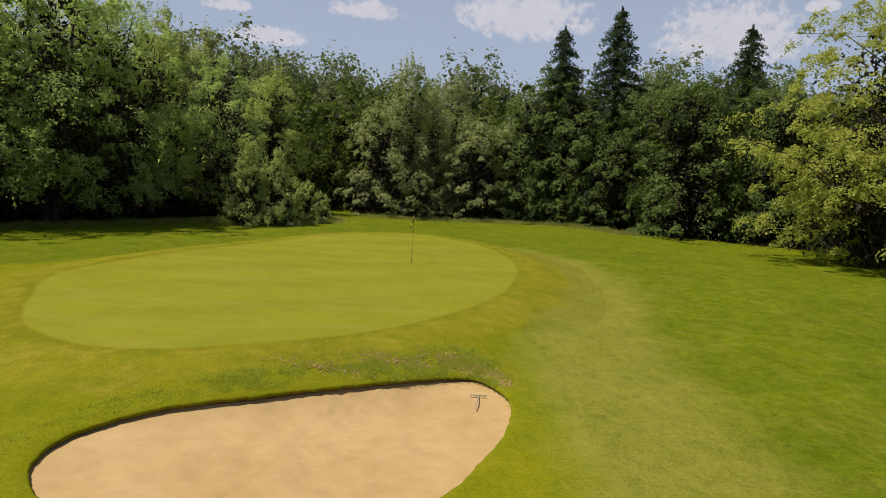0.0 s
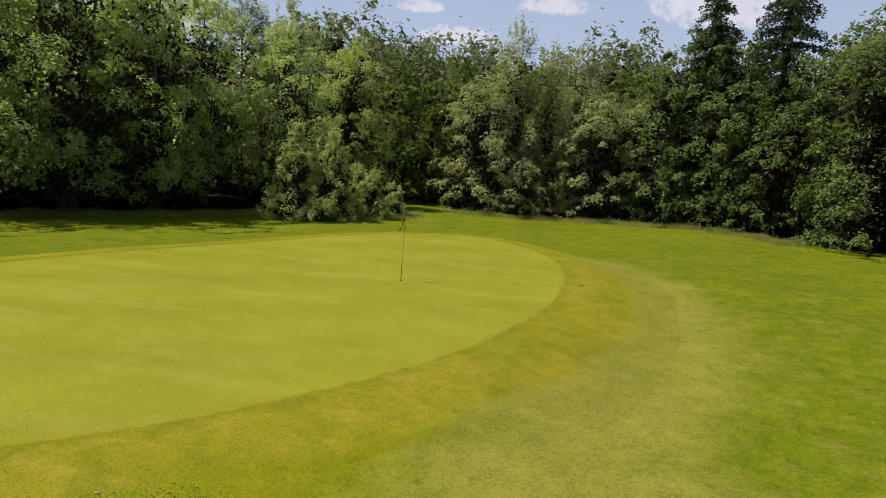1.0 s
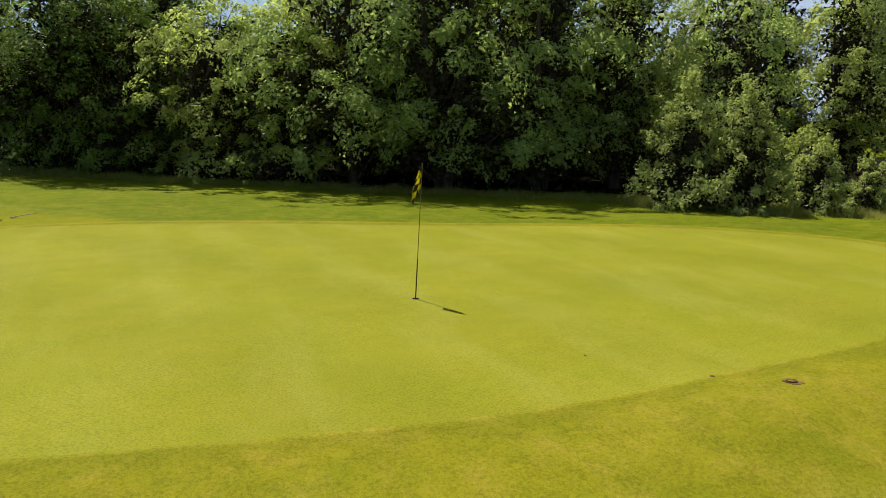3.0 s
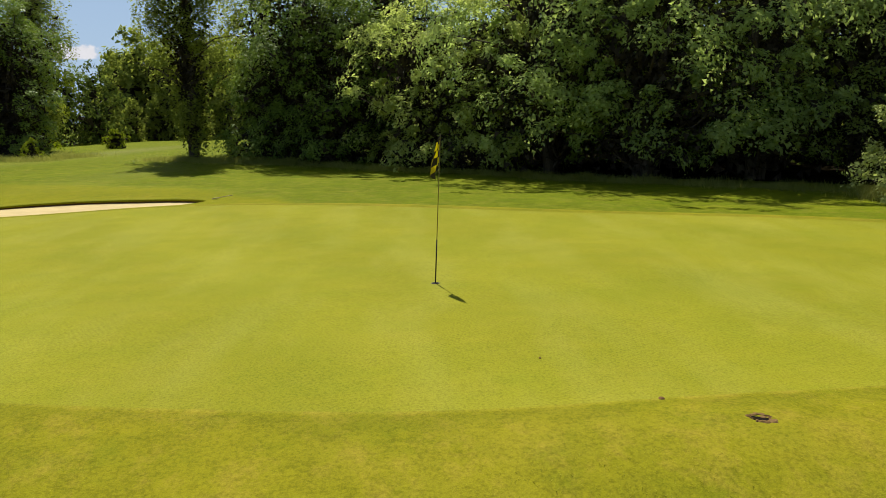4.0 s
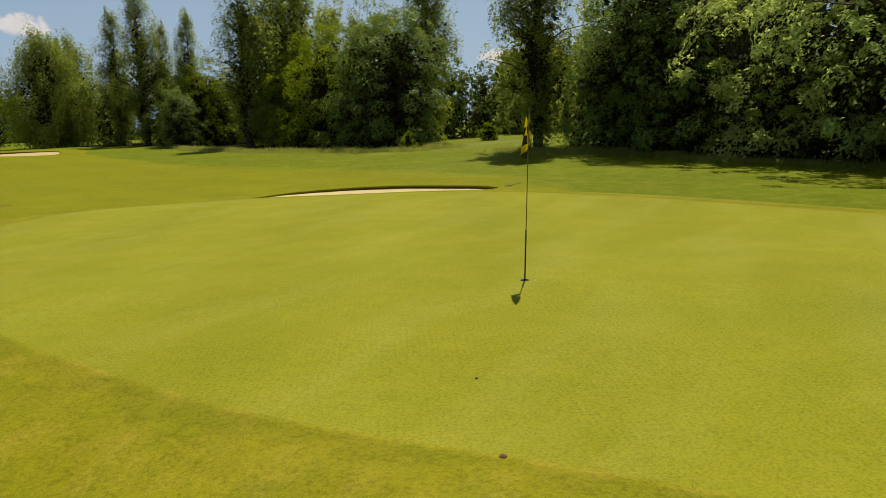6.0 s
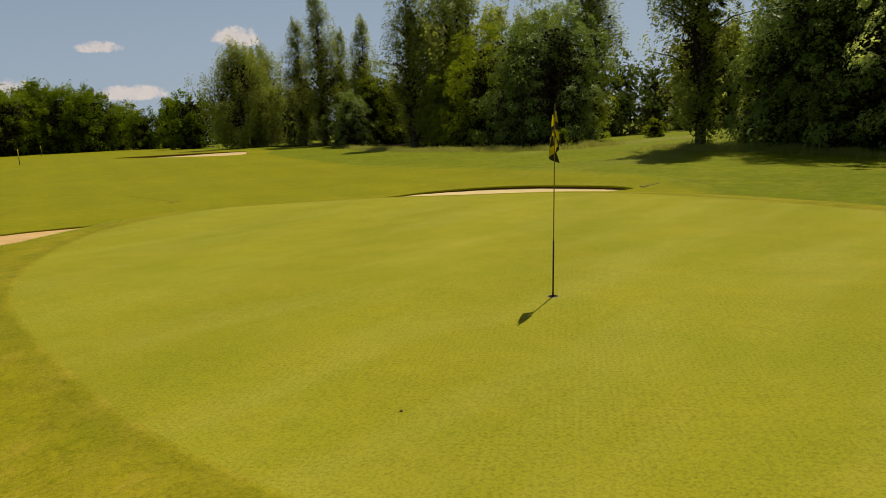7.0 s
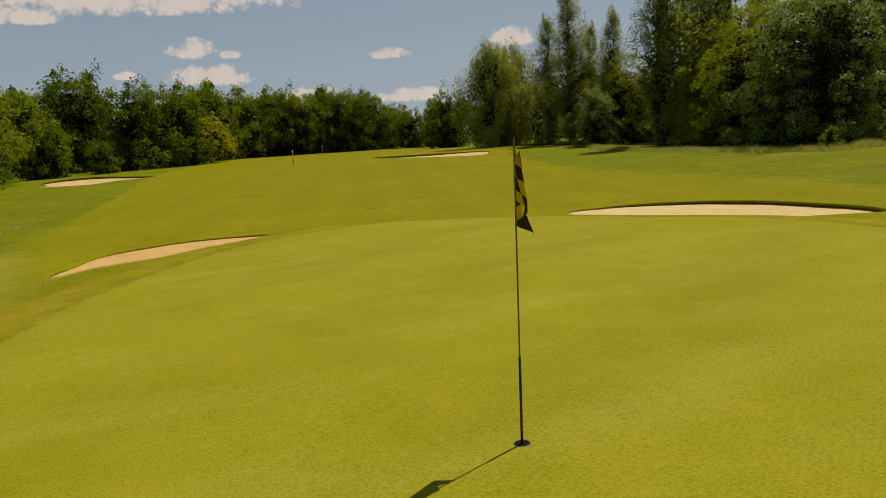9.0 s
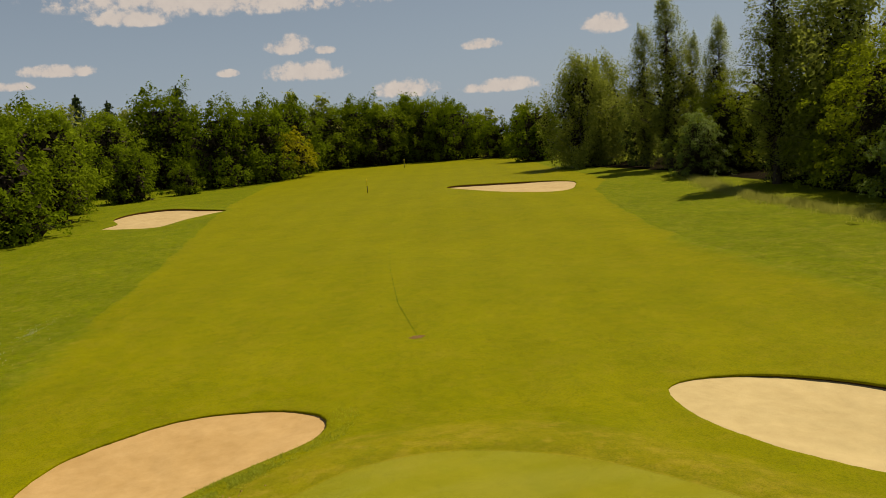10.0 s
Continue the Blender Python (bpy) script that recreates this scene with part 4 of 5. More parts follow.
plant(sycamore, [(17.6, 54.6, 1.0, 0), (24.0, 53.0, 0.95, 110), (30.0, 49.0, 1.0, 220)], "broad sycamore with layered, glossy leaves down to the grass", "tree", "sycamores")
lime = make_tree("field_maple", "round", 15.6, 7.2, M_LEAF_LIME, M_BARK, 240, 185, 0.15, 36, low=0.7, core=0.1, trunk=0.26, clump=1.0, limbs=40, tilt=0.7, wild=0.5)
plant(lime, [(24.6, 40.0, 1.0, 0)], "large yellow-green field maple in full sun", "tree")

# the gap to the west, with its poplar and dark maples
maple_dark = make_tree("maple_tree", "round", 12.0, 5.0, M_LEAF_MAPLE, M_BARK, 120, 120, 0.18, 41, low=0.1, stems=2, trunk=0.2, clump=1.2, tilt=0.7)
plant(maple_dark, [(-37.6, 22.3, 0.98, 0), (-35.9, 24.9, 0.80, 60), (-37.8, 20.2, 0.62, 200), (-46.6, -0.6, 0.92, 130), (-48.0, -4.4, 0.86, 40), (-54.6, -35.4, 0.55, 60), (-41.0, 27.5, 1.05, 180)], "dark green maple with leaves down to the grass", "tree", "dark maples")
maple_bright = make_tree("maple_tree", "round", 10.6, 4.9, M_LEAF_BRIGHT, M_BARK, 120, 116, 0.18, 42, low=0.1, stems=2, trunk=0.18, clump=1.1, tilt=0.8)
plant(maple_bright, [(-51.4, -10.6, 1.02, 0), (-55.0, -6.5, 1.08, 100), (-55.2, -16.0, 1.0, 290), (-59.5, -22.5, 1.05, 60), (-60.8, -37.1, 0.95, 130)],
      "bright green rounded maple beside the fairway", "tree", "bright maples")
poplar = make_tree("lombardy_poplar", "column", 18.6, 2.65, M_LEAF_POPLAR, M_BARK, 160, 64, 0.17, 43, low=0.9, trunk=0.3, clump=0.52, limbs=80, tilt=0.5, top=2, style="strand", tall=2.4, sprays=3, core=0.05)
plant(poplar, [(-38.9, 15.0, 0.95, 0), (-52.8, -22.9, 1.08, 90), (-60.0, -47.2, 1.08, 180), (-60.9, -53.2, 0.92, 270), (-63.6, -47.2, 0.82, 30), (-61.6, -40.2, 0.86, 320), (-55.0, -2.2, 1.05, 140)], "tall narrow lombardy poplar", "tree", "lombardy poplars")
weeping = make_tree("weeping_birch", "round", 16.6, 5.6, M_LEAF_POPLAR, M_BIRCH, 130, 90, 0.27, 44, low=0.4, trunk=0.24, limbs=30, core=0.06, sprays=3, sag=2.2, clump=0.85, style="strand", tilt=0.2, tall=1.9)
plant(weeping, [(-59.2, -66.4, 0.92, 0), (-65.0, -69.0, 0.92, 120), (-58.5, -21.3, 1.05, 40)], "broad weeping birch at the end of the tree belt", "tree", "weeping birches")

grey_poplar = make_tree("grey_poplar", "tall", 17.5, 3.0, M_LEAF_POPLAR, M_BARK, 70, 60, 0.22, 45, low=4.0, trunk=0.22, limbs=30, clump=0.75, top=2, style="strand", tilt=0.5, tall=1.3, core=0.04, sprays=3)
plant(grey_poplar, [(-65.9, -21.4, 1.0, 0), (-70.5, -20.4, 0.95, 110), (-63.0, -12.0, 0.9, 200), (-46.0, 17.8, 0.85, 300)], "tall grey poplar rising behind the maples", "tree", "grey poplars")

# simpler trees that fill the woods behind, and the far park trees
far_a = make_tree("woodland_tree", "round", 13.5, 4.6, M_LEAF_SHADED, M_BARK, 44, 20, 0.60, 51, low=0.3, wild=0.6, thick=0.4, tilt=1.2, sprays=3, core=0.08, limbs=8, clump=1.4)
far_b = make_tree("woodland_tree", "tall", 15.0, 4.0, M_LEAF_SHADED, M_BARK, 42, 20, 0.58, 52, low=0.4, wild=0.6, thick=0.4, tilt=1.2, sprays=3, core=0.08, limbs=8, top=1, clump=1.25)
far_c = make_tree("park_tree", "round", 13.0, 6.2, M_LEAF_PARK, M_BARK, 110, 70, 0.38, 53, low=0.3, limbs=10, trunk=0.3, clump=1.6, thick=0.3, wild=0.45, core=0.3, tilt=1.1)
far_d = make_tree("park_tree", "round", 9.5, 4.2, M_LEAF_PARK, M_BARK, 90, 58, 0.33, 54, low=0.3, limbs=10, clump=1.15, thick=0.3, wild=0.45, core=0.3, tilt=0.8)
far_g = make_tree("park_tree", "round", 9.5, 4.8, M_LEAF_GOLD, M_BARK, 90, 60, 0.33, 57, low=1.6, limbs=14, clump=1.0, core=0.3, tilt=0.8)
far_h = make_tree("park_tree", "round", 13.0, 5.6, M_LEAF_FRESH, M_BARK, 105, 70, 0.34, 58, low=2.0, limbs=14, trunk=0.26, clump=1.4, thick=0.3, wild=0.45, core=0.3, tilt=0.8)
far_e = make_tree("distant_tree", "round", 14.0, 4.2, M_LEAF_POPLAR, M_BARK, 46, 26, 0.66, 55, low=0.5, wild=0.6, thick=0.4, tilt=1.2, sprays=3, core=0.08, limbs=6, clump=1.4, top=1)
far_f = make_tree("distant_tree", "round", 13.0, 5.4, M_LEAF_HILL, M_BARK, 46, 46, 0.46, 56, low=0.5, top=0, wild=0.6, thick=0.4, tilt=1.2, sprays=3, core=0.08, limbs=6, clump=1.6)


def scatter(seed, count, area, near, scale=(0.85, 1.15)):
    """Spots at least near metres apart inside a four-cornered stretch of land."""
    rng = random.Random(seed)
    a, b, c, d = [Vector(p) for p in area]
    out = []
    for _ in range(count * 40):
        u, v = rng.random(), rng.random()
        p = (a * (1 - u) + b * u) * (1 - v) + (d * (1 - u) + c * u) * v
        if all((p.x - q[0]) ** 2 + (p.y - q[1]) ** 2 > near * near for q in out):
            out.append((p.x, p.y, rng.uniform(*scale), rng.uniform(0, 360)))
            if len(out) == count:
                break
    return out


wood = scatter(1, 24, [(-35, 40), (-25, 62), (-44, 78), (-64, 44)], 4.5, (0.62, 0.82))
plant(far_a, wood[::2] + [(-12.5, 71, 0.9, 40), (-8.5, 77, 0.95, 100), (-16.5, 66, 0.85, 10), (-4, 74, 0.9, 200)] + scatter(2, 14, [(-8, 72), (36, 62), (44, 80), (-18, 86)], 5.0, (0.8, 0.95)), "tree inside the wood, leaves darkened for its shade", "tree", "woodland trees")
plant(far_b, wood[1::2] + [(-12.2, 63.5, 0.55, 20), (-14.2, 61.5, 0.50, 140), (-10.3, 67.0, 0.62, 260)] + scatter(3, 8, [(-46, 24), (-46, 40), (-72, 42), (-66, 26)], 5.0, (0.62, 0.82)), "tall tree inside the wood, leaves darkened for its shade", "tree", "woodland trees")
plant(far_f, scatter(4, 24, [(-45, 90), (45, 86), (60, 128), (-60, 128)], 6.5, (1.15, 1.45)), "grey-green tree on the wooded rise behind", "tree", "distant trees")
plant(far_h, [(10.6, -64.5, 0.98, 0), (8.3, -120, 1.15, 40), (-39.0, -157, 1.05, 120),
              (-39.9, -150.6, 1.12, 0), (-51.4, -145.7, 1.08, 114), (-62.4, -144.3, 1.1, 228), (-73.1, -140.1, 0.8, 342)], "fresh green park tree with a tall rounded crown", "tree", "park trees")
plant(far_g, [(-25.4, -125, 1.0, 60)], "yellow-green park tree with a low spreading crown", "tree", "park trees")
plant(far_c, [(-0.9, -136, 1.45, 90), (-11.5, -118, 1.15, 150), (-19.0, -122, 1.12, 200), (-50, -160, 1.15, 300),
              (17, -98, 1.15, 10), (22, -76, 1.0, 70), (-59, -150, 1.1, 120), (-28, -142, 1.25, 250), (-66, -138, 1.0, 330), (13, -82, 0.9, 280),
              (-47.0, -153.1, 1.2, 57), (-58.6, -149.8, 1.16, 171), (-68.8, -146.2, 1.05, 285)], "broad green park tree with a rounded crown", "tree", "park trees")
plant(far_d, [(4.5, -98, 0.95, 0), (11.8, -47.5, 1.1, 130), (-4.1, -104, 0.55, 200), (-73, -128, 0.95, 250), (-77, -121, 1.15, 300), (-69, -99, 1.15, 20)], "smaller rounded green tree on the grass", "tree", "park trees")
plant(far_e, scatter(5, 30, [(50, -118), (-62, -158), (-80, -190), (60, -160)], 6.0, (0.95, 1.25)) + scatter(9, 11, [(-62, -168), (-98, -152), (-104, -182), (-66, -196)], 5.0, (0.70, 0.9)) + scatter(6, 9, [(-82, -150), (-72, -104), (-110, -96), (-120, -150)], 6.5, (0.7, 0.9))
      + scatter(8, 24, [(-90, -8), (-86, 24), (-108, 26), (-112, -20)], 3.4, (0.75, 1.0)) + scatter(10, 14, [(-84, -10), (-82, 22), (-87, 24), (-90, -12)], 2.2, (0.28, 0.45)), "distant tree in the belt beyond the fairway", "tree", "distant trees")
belt = scatter(7, 20, [(-60, -8), (-64, -60), (-84, -66), (-80, -6)], 4.6, (0.75, 1.0)) + scatter(12, 16, [(46, -112), (-36, -150), (-56, -172), (52, -140)], 5.0, (0.8, 1.0))
for x, y, s, turn in belt:
    m = pose(x, y, float(base_height(x, y)), 0, 0, turn) @ Matrix.Scale(s, 4)
    tagged(copy_thing(far_a, m), "tree inside the tree belt, leaves darkened for its shade", "tree", "woodland trees")


# ---- flagstick ----
POLE = Vector((-1.83, 28.74, 0))
POLE.z = float(base_height(POLE.x, POLE.y)) + 0.040


def build_flagstick():
    root = new("flagstick")
    root.location = POLE
    root.rotation_euler = (radians(-2.6), 0, 0)
    tagged(root, "golf flagstick with a limp yellow and black chequered flag", "golf flag")
    v, f = tube([(0, 0, -0.12), (0, 0, 0.3), (0, 0, 0.64)], [0.0095, 0.0095, 0.009], 12)
    part("lower_pole", mesh_of("lower_pole", v, f, M_STICK_DARK), root, "dark lower part of the pole")
    v, f = tube([(0, 0, 0.64), (0, 0, 1.5), (0, 0, 2.10), (0, 0, 2.125), (0, 0, 2.135)], [0.006, 0.0058, 0.0055, 0.0055, 0.003], 12)
    part("upper_pole", mesh_of("upper_pole", v, f, M_STICK), root, "thin varnished upper part of the pole")
    # the flag hangs in folds: the hoist runs along the pole, the fly end sags below it
    nu, nv = 20, 26
    verts, faces, index = [], [], []
    for j in range(nv + 1):
        q = j / nv
        for i in range(nu + 1):
            u = i / nu
            drop = 0.30 * u * (1 - 0.15 * u)
            fold = 0.050 * math.sin(u * 8.0 + q * 2.2) * u ** 0.5
            spread = (0.045 + 0.115 * q) * u ** 0.75
            x = 0.008 + spread + 0.010 * math.sin(q * 7 + u * 5)
            y = fold * (0.6 + q)
            verts.append((x, y, 2.10 - 0.36 * q - drop * (0.35 + 0.65 * q)))
    for j in range(nv):
        for i in range(nu):
            a = j * (nu + 1) + i
            faces.append([a, a + 1, a + nu + 2, a + nu + 1])
            index.append((int(i * 4 / nu) + int(j * 4 / nv) + 1) % 2)
    flag = part("flag", mesh_of("flag", verts, faces, [M_FLAG, M_BLACK], True, index), root, "chequered yellow and black cloth flag")
    flag.rotation_euler = (0, 0, radians(-148))
    solid = flag.modifiers.new("cloth", "SOLIDIFY")
    solid.thickness = 0.002
    cup = new("hole_cup")
    cup.location = POLE
    tagged(cup, "pale cup liner set into the putting green", "golf hole")
    a = np.linspace(0, 2 * math.pi, 28, False)
    ring = np.stack([np.cos(a), np.sin(a)], 1)
    rows = [(ring * r, np.full(28, z)) for r, z in ((0.056, -0.10), (0.054, 0.004), (0.060, 0.006), (0.064, -0.004))]
    part("liner", strip("liner", rows, M_CUP), cup)
    # flat black face across the cup, painted for the shade down inside
    part("hole", mesh_of("hole", [(x * 0.054, y * 0.054, 0.0022) for x, y in ring], [list(range(28))], M_HOLE_SHADE, False), cup, "flat black face painted for the shade in the hole")


build_flagstick()


# ---- long grass, litter and tracks ----
def blades(rng, x, y, tall, wide, lean=0.9):
    """Grass blades as narrow leaning triangles at the given spots."""
    n = len(x)
    z = base_height(x, y)
    a, b = rng.uniform(0, 2 * math.pi, n), rng.uniform(0, 2 * math.pi, n)
    h = tall * rng.uniform(0.35, 1.25, n) * (0.75 + 0.35 * np.sin(x * 1.9) * np.sin(y * 1.3 + 1))
    w = wide * rng.uniform(0.6, 1.3, n) * 0.5
    base = np.stack([x, y, z - 0.02], 1)
    side = np.stack([np.cos(a) * w, np.sin(a) * w, np.zeros(n)], 1)
    k = lean * h * rng.uniform(0.2, 1.0, n)
    tip = base + np.stack([np.cos(b) * k, np.sin(b) * k, h], 1)
    return np.stack([base - side, base + side, tip], 1).reshape(-1, 3)


def band(rng, points, width, count):
    """Spots scattered along a polyline, thinning out to its sides."""
    p = np.array(points, float)
    seg = np.linalg.norm(np.diff(p, axis=0), axis=1)
    s = rng.uniform(0, seg.sum(), count)
    k = np.clip(np.searchsorted(np.cumsum(seg), s), 0, len(seg) - 1)
    t = (s - np.concatenate([[0], np.cumsum(seg)])[k]) / seg[k]
    q = p[k] + (p[k + 1] - p[k]) * t[:, None]
    off = rng.normal(size=(count, 2)) * width * 0.5 * (0.7 + 0.5 * np.sin(s * 1.7)[:, None])
    return q[:, 0] + off[:, 0], q[:, 1] + off[:, 1]


def build_long_grass():
    rng = np.random.default_rng(71)
    runs = [("long_grass", [(-44, 6.0), (-39.4, 4.8), (-39.9, -1.2), (-41.8, -7.5), (-43.9, -14.4), (-47.2, -23.5), (-50.5, -29), (-55, -37)], 1.3, 42000, 0.48, 0.026, "pale long grass along the foot of the maples"),
            ("long_grass", [(-38.6, 12.6), (-37.6, 15.4), (-36.2, 18.2), (-33.9, 22.2)], 1.2, 15000, 0.42, 0.022, "long grass round the foot of the poplar"),
            ("long_grass", [(-33.8, 22.4), (-31.0, 27.4), (-27.8, 32.2), (-24.0, 36.2), (-21.0, 39.6), (-18.5, 43), (-17, 46)], 1.3, 18000, 0.36, 0.022, "shaded long grass along the wood's edge"),
            ("long_grass", [(-15.5, 44.5), (-12, 47), (-9.6, 51), (-9.5, 53)], 1.2, 14000, 0.45, 0.022, "long grass round the willow shrubs"),
            ("long_grass", [(-7.5, 57.2), (-3, 58), (2, 59.5), (7, 59), (10.5, 56), (13, 52)], 1.4, 20000, 0.40, 0.024, "pale seeding grass along the northern trees")]
    for name, line, width, count, tall, wide, label in runs:
        x, y = band(rng, line, width, count)
        ob = new(name, quick_mesh(name, blades(rng, x, y, tall, wide), 3, M_LONG_GRASS))
        tagged(ob, label, "long grass", kind="stuff")
    # tufts in the mown rough beside the green
    x, y = rng.uniform(5, 22, 110000), rng.uniform(-2, 42, 110000)
    t = np.array([noise.noise((a * 1.9, b * 1.4, 3.0)) for a, b in zip(x, y)])
    keep = (t > 0.02 + rng.normal(size=len(t)) * 0.10) & (x > 6.5 + 2.5 * np.sin(y * 0.15))
    ob = new("rough_grass", quick_mesh("rough_grass", blades(rng, x[keep], y[keep], 0.055, 0.018, 2.0), 3, M_BANK_GRASS))
    tagged(ob, "short tufts of grass in the mown rough", "grass", kind="stuff")
    # short blades in the collar and fringe where the grass is seen from close by
    x, y = rng.uniform(1.0, 6.2, 170000), rng.uniform(20.5, 38, 170000)
    d = signed(GREEN, x, y)
    t = np.sin(x * 3.1 + 2 * np.sin(y * 1.3)) * np.sin(y * 2.3 + 1.5 * np.sin(x * 1.7))
    keep = (d > 0.02) & (d < 3.6) & (rng.uniform(0, 1, len(x)) < 0.62 + 0.3 * t)
    v = blades(rng, x[keep], y[keep], 0.034, 0.008, 1.6)
    v[:, 2] += 0.034
    ob = new("collar_grass", quick_mesh("collar_grass", v, 3, M_BLADE))
    tagged(ob, "short blades of grass in the collar of the green", "grass", kind="stuff")
    # ragged turf hanging over the front bunker's lip
    fine = closed_curve(BUNKER_FRONT[::3], 9)
    n = outward(fine)
    count = 210000
    k = rng.integers(0, len(fine), count)
    off = np.abs(rng.normal(size=count)) * 0.75 - 0.03
    q = fine[k] + n[k] * off[:, None] + rng.normal(size=(count, 2)) * 0.05
    side = smooth(q[:, 1] - 0.4 * q[:, 0], 10.6, 12.0)
    t = np.array([noise.noise((a * 2.4, b * 2.4, 8.0)) for a, b in q])
    wide = smooth(q[:, 0], -6.5, -1.0)
    keep = rng.uniform(0, 1, count) < side * smooth(off + 0.8 * smooth(q[:, 0], -1.6, -0.2), 0.02, 0.3) * (1 - smooth(q[:, 0], 0.9, 1.7)) * (0.12 + 0.88 * wide) * np.clip(0.75 + 1.8 * t, 0.08, 1) * (1 - smooth(off, 0.5 + 0.9 * wide, 0.9 + 1.3 * wide))
    v = blades(rng, q[keep, 0], q[keep, 1], 0.085, 0.016, 1.8)
    v[:, 2] += 0.03
    ob = new("lip_grass", quick_mesh("lip_grass", v, 3, M_LIP_GRASS))
    tagged(ob, "ragged green grass along the lip of the front bunker", "grass", kind="stuff")
    # crumbled earth where the bank is worn through to the sand
    heaps = ((0.85, 14.15, 0.5, 0.30, 420), (0.3, 14.5, 0.7, 0.35, 260), (-0.9, 14.0, 0.9, 0.30, 200), (1.45, 13.6, 0.25, 0.3, 90), (-2.4, 13.1, 1.2, 0.25, 160))
    q = np.concatenate([np.array((cx, cy)) + rng.normal(size=(many, 2)) * np.array((rx, ry)) * 0.6 for cx, cy, rx, ry, many in heaps])
    q = q[signed(BUNKER_FRONT, q[:, 0], q[:, 1]) > 0.06]
    r = rng.uniform(0.015, 0.042, len(q))
    corner = np.array([(0, 0, 0.8), (1, 0, 0), (0, 1, 0), (-1, 0, 0), (0, -1, 0)])
    lump = corner[None] * r[:, None, None] * rng.uniform(0.6, 1.3, (len(q), 5, 1)) + np.column_stack([q, base_height(q[:, 0], q[:, 1]) + 0.03])[:, None, :]
    clods = lump[:, [0, 1, 2, 0, 2, 3, 0, 3, 4, 0, 4, 1]].reshape(-1, 3)
    ob = new("crumbled_earth", quick_mesh("crumbled_earth", clods, 3, M_CRUMB))
    tagged(ob, "crumbs of brown earth on the worn bunker bank", "bare earth", kind="stuff")
    x, y = band(rng, [(4.6, -2.5), (4.0, -6.5), (3.1, -11.5)], 0.8, 700)
    v = blades(rng, x, y, 0.05, 0.06, 0.3)
    ob = new("clover", quick_mesh("clover", v, 3, M_WHITE))
    tagged(ob, "small white clover flowers in the rough", "flowers", kind="stuff")


def sheet(name, lines, material, up, label, category):
    """A draped strip between two polylines of the same length."""
    a, b = [np.array(l, float) for l in lines]
    rows = []
    for q in np.linspace(0, 1, 8):
        p = a + (b - a) * q
        f = np.concatenate([np.linspace(p[i], p[i + 1], 9)[:-1] for i in range(len(p) - 1)] + [p[-1:]])
        rows.append(f)
    R = np.array(rows)
    Z = base_height(R[..., 0], R[..., 1]) + up
    tagged(new(name, grid_mesh(name, R[..., 0], R[..., 1], Z, material)), label, category, kind="structure")


# litter sheets that also darken the ground where the woods shade it
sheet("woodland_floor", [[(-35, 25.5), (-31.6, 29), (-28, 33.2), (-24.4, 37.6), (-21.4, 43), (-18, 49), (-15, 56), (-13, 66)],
                         [(-70, 30), (-66, 45), (-60, 58), (-54, 66), (-48, 74), (-42, 80), (-34, 86), (-28, 92)]], M_SHADE_LITTER, 0.03, "leaf litter under the wood, darkened for the shade there", "forest floor")
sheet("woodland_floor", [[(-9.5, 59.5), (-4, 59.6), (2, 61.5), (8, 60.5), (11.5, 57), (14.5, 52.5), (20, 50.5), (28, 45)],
                         [(-14, 92), (-4, 92), (6, 92), (16, 92), (26, 90), (36, 86), (44, 80), (52, 70)]], M_SHADE_LITTER, 0.03, "leaf litter under the northern trees, darkened for the shade there", "forest floor")
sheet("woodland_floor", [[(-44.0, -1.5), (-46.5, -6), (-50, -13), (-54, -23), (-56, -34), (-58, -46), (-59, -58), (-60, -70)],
                         [(-62, -5), (-78, -10), (-88, -18), (-90, -26), (-92, -36), (-94, -46), (-96, -58), (-98, -72)]], M_SHADE_LITTER, 0.03, "leaf litter under the tree belt, darkened for the shade there", "forest floor")
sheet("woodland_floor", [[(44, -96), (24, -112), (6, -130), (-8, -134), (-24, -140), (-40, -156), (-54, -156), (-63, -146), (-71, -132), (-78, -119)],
                         [(60, -190), (40, -200), (20, -205), (0, -208), (-20, -210), (-44, -212), (-66, -210), (-90, -200), (-110, -185), (-120, -165)]], M_SHADE_LITTER, 0.03, "leaf litter under the park wood, darkened for the shade there", "forest floor")
build_long_grass()

bush = make_tree("round_bush", "round", 1.5, 1.0, M_LEAF_BRIGHT, M_BARK, 40, 30, 0.12, 61, low=0.05, trunk=0.04, stems=3, limbs=14, clump=0.25)
plant(bush, [(-57.6, 3.0, 1.05, 0)], "small rounded green bush beside the track", "bush")
sapling = make_tree("elder_shrub", "shrub", 2.4, 1.2, M_LEAF_BRIGHT, M_BARK, 40, 34, 0.13, 62, low=0.05, trunk=0.04, stems=3, limbs=14, clump=0.34)
plant(sapling, [(-40.2, 4.3, 0.6, 0), (-39.4, 17.4, 0.5, 120)], "low leafy shrub in the long grass", "shrub", "low shrubs")


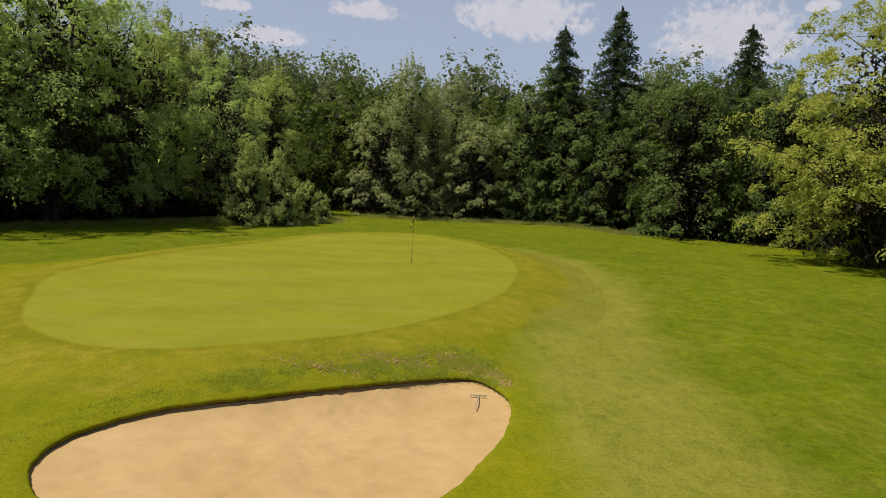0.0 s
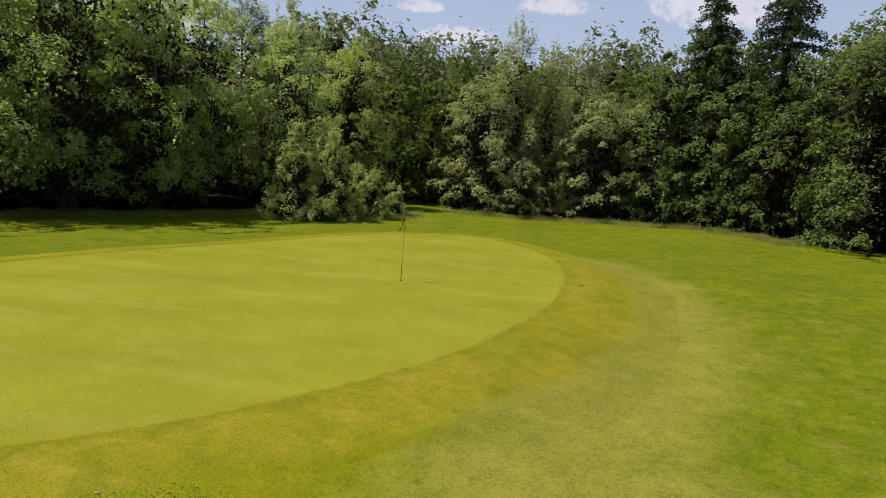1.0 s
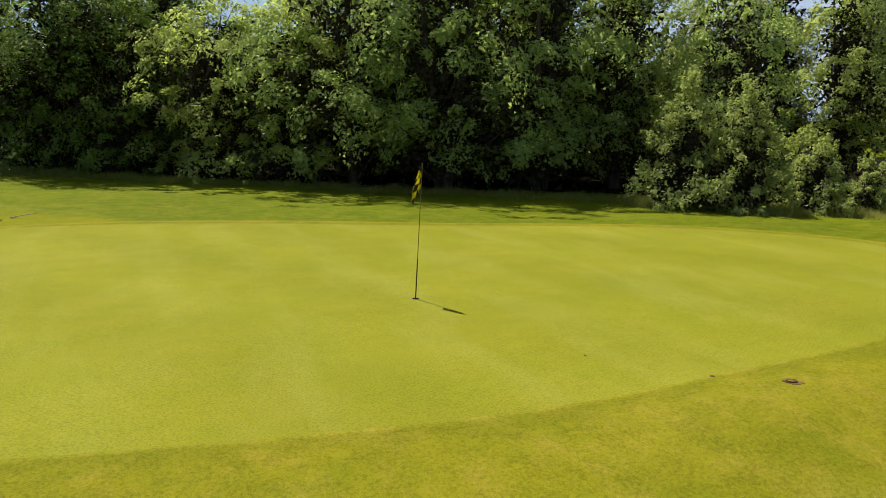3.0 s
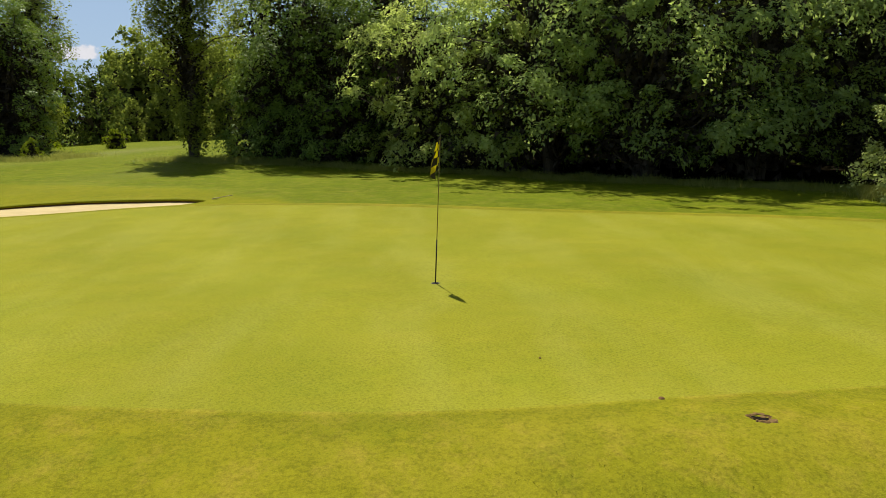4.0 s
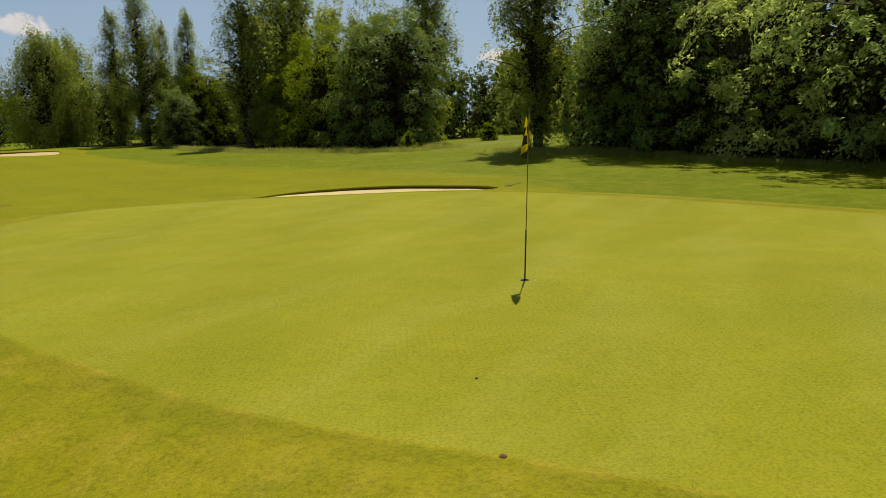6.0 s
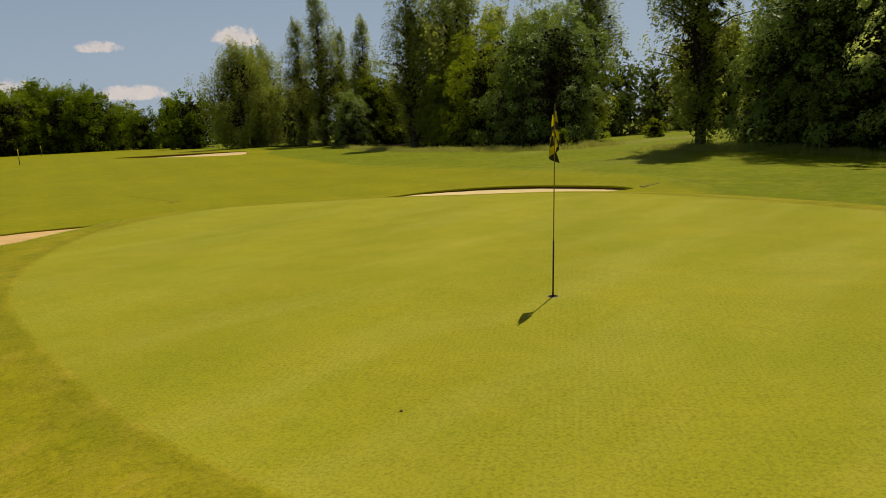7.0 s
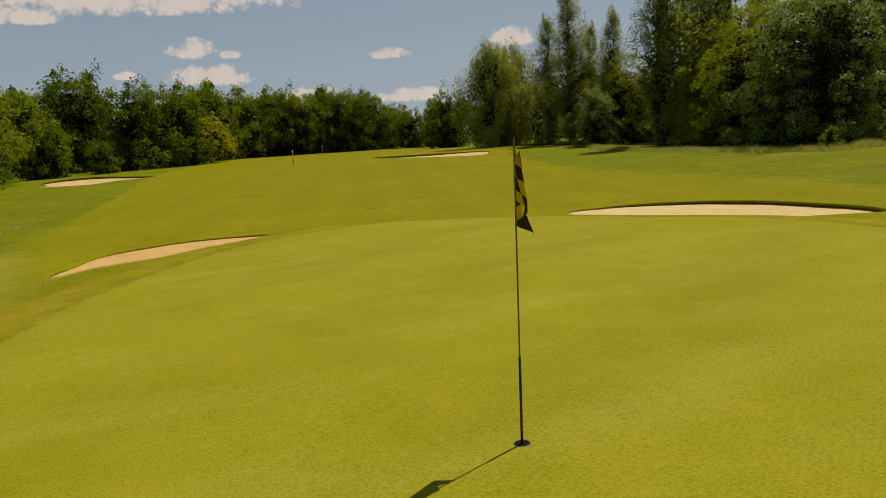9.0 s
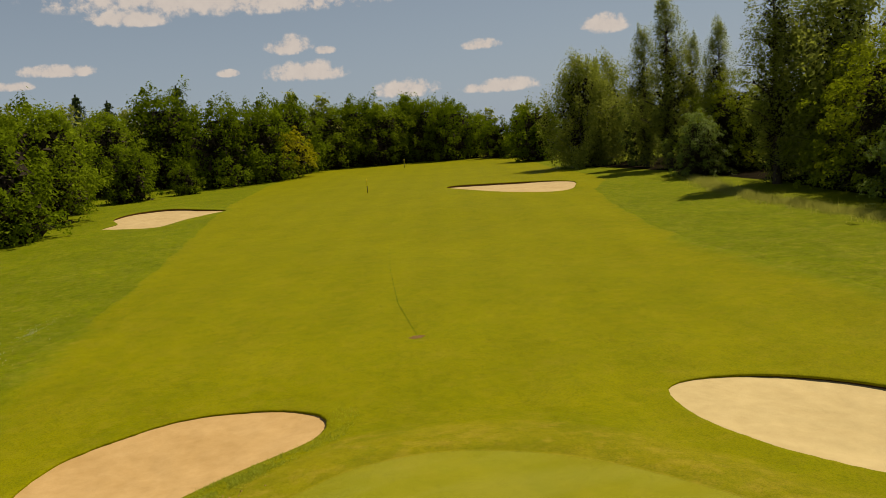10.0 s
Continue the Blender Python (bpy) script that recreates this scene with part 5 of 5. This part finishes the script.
# ---- small things ----
def build_rake(x, y, z, turn, rise, label):
    root = new("bunker_rake")
    root.location = (x, y, z)
    root.rotation_euler = (radians(rise), 0, radians(turn))
    tagged(root, label, "rake", "bunker rakes")
    v, f = tube([(0, 0, 0.02), (0.01, -0.4, 0.03), (0, -0.8, 0.03)], [0.012, 0.012, 0.011], 8)
    part("handle", mesh_of("handle", v, f, M_WOOD), root)
    v, f = tube([(-0.19, 0, 0.02), (0, 0, 0.022), (0.19, 0, 0.02)], [0.012, 0.015, 0.012], 8)
    part("head", mesh_of("head", v, f, M_WOOD), root)
    for i in range(11):
        px = -0.175 + 0.035 * i
        v, f = tube([(px, 0, 0.02), (px, 0.01, -0.05)], [0.006, 0.003], 5)
        part("tooth", mesh_of("tooth", v, f, M_WOOD), root)


def build_sprinkler():
    """A sprinkler head sunk in the collar, with a torn rim of soil."""
    rng = random.Random(5)
    root = new("sprinkler_head")
    x, y = 3.32, 30.98
    root.location = (x, y, float(base_height(x, y)) + 0.036)
    tagged(root, "sunken sprinkler head in a torn earthy hole", "sprinkler")
    m = 30
    wob = [1 + 0.22 * math.sin(2 * 2 * math.pi * i / m + 1) + rng.uniform(-0.16, 0.16) for i in range(m)]
    verts, faces = [], []
    for r, z in ((0.128, -0.004), (0.110, 0.008), (0.092, 0.011), (0.078, 0.002)):
        for i in range(m):
            a = 2 * math.pi * i / m
            q = r * (wob[i] if r > 0.10 else 0.5 + 0.5 * wob[i]) * (1.2 if math.sin(a - 0.3) > 0.2 and r > 0.10 else 1)
            verts.append((q * 0.62 * math.cos(a), q * 0.80 * math.sin(a), max(z + rng.uniform(-0.006, 0.006), -0.002)))
    for k in range(3):
        for i in range(m):
            a, b = k * m + i, k * m + (i + 1) % m
            faces.append([a, b, b + m, a + m])
    part("soil_rim", mesh_of("soil_rim", verts, faces, M_EARTH, False), root, "torn rim of brown earth")
    # flat face whose black stands for the shade in the hollow
    part("hole", mesh_of("hole", [(0.054 * math.cos(2 * math.pi * i / m), 0.070 * math.sin(2 * math.pi * i / m), 0.003) for i in range(m)], [list(range(m))], M_HOLE_SHADE, False), root, "flat black face painted for the shade in the hollow")
    v, f = tube([(-0.012, 0.030, -0.02), (-0.012, 0.030, 0.005), (-0.012, 0.030, 0.008)], [0.022, 0.022, 0.018], 18)
    part("cap", mesh_of("cap", v, f, M_EARTH), root, "soiled plastic cap")


def build_clod(x, y, size):
    stone = new("clod")
    stone.location = (x, y, float(base_height(x, y)) + 0.045)
    tagged(stone, "small dark clod of earth on the turf", "clod", "clods")
    bm = bmesh.new()
    bmesh.ops.create_icosphere(bm, subdivisions=2, radius=size)
    for v in bm.verts:
        v.co *= 1 + 0.35 * noise.noise(v.co * 40)
        v.co.z *= 0.55
    me = bpy.data.meshes.new("lump")
    bm.to_mesh(me)
    bm.free()
    me.materials.append(M_SOIL)
    part("lump", me, stone)


def build_post(x, y, tall, label):
    root = new("marker_post")
    root.location = (x, y, float(base_height(x, y)))
    tagged(root, label, "marker post", "marker posts")
    v, f = tube([(0, 0, -0.2), (0, 0, tall * 0.5)], [0.045, 0.045], 8)
    part("foot", mesh_of("foot", v, f, M_STICK_DARK), root, "dark lower half")
    v, f = tube([(0, 0, tall * 0.5), (0, 0, tall)], [0.045, 0.045], 8)
    part("top", mesh_of("top", v, f, M_YELLOW), root, "yellow upper half")


def build_scar():
    """A bare brown scar in the fairway and the faint wheel line that leads to it."""
    rng = random.Random(8)
    m = 20
    z = float(base_height(-10.9, 2.6))
    v = [((0.34 + rng.uniform(-0.08, 0.08)) * math.cos(2 * math.pi * i / m), (0.20 + rng.uniform(-0.06, 0.06)) * math.sin(2 * math.pi * i / m), 0.0) for i in range(m)]
    ob = new("bare_patch", mesh_of("bare_patch", v + [(0, 0, 0.012)], [[i, (i + 1) % m, m] for i in range(m)], M_EARTH))
    ob.location = (-10.9, 2.6, z + 0.018)
    tagged(ob, "small bare patch of earth in the fairway", "bare earth", kind="structure")
    a, b = np.array(((-10.95, 2.6), (-11.9, -3.2), (-13.9, -11.5), (-16.6, -21.0))), 0.02
    sheet("wheel_line", [a - (b, 0), a + (b, 0)], M_ROUGH, 0.022, "faint dark wheel line across the fairway", "track")


build_rake(0.92, 13.05, -0.655, -5, 3, "wooden rake lying on the bunker sand")
build_rake(-18.9, 21.3, float(base_height(-18.9, 21.3)) + 0.06, 155, -9, "wooden rake lying on the turf beside the pale bunker")
build_sprinkler()
build_clod(2.76, 30.42, 0.026)
build_clod(1.48, 29.64, 0.013)
build_post(-25.0, -60.3, 1.8, "thin yellow and black post standing in the fairway")
build_post(-47.5, -118.0, 1.9, "yellow and black post far down the fairway")
build_scar()
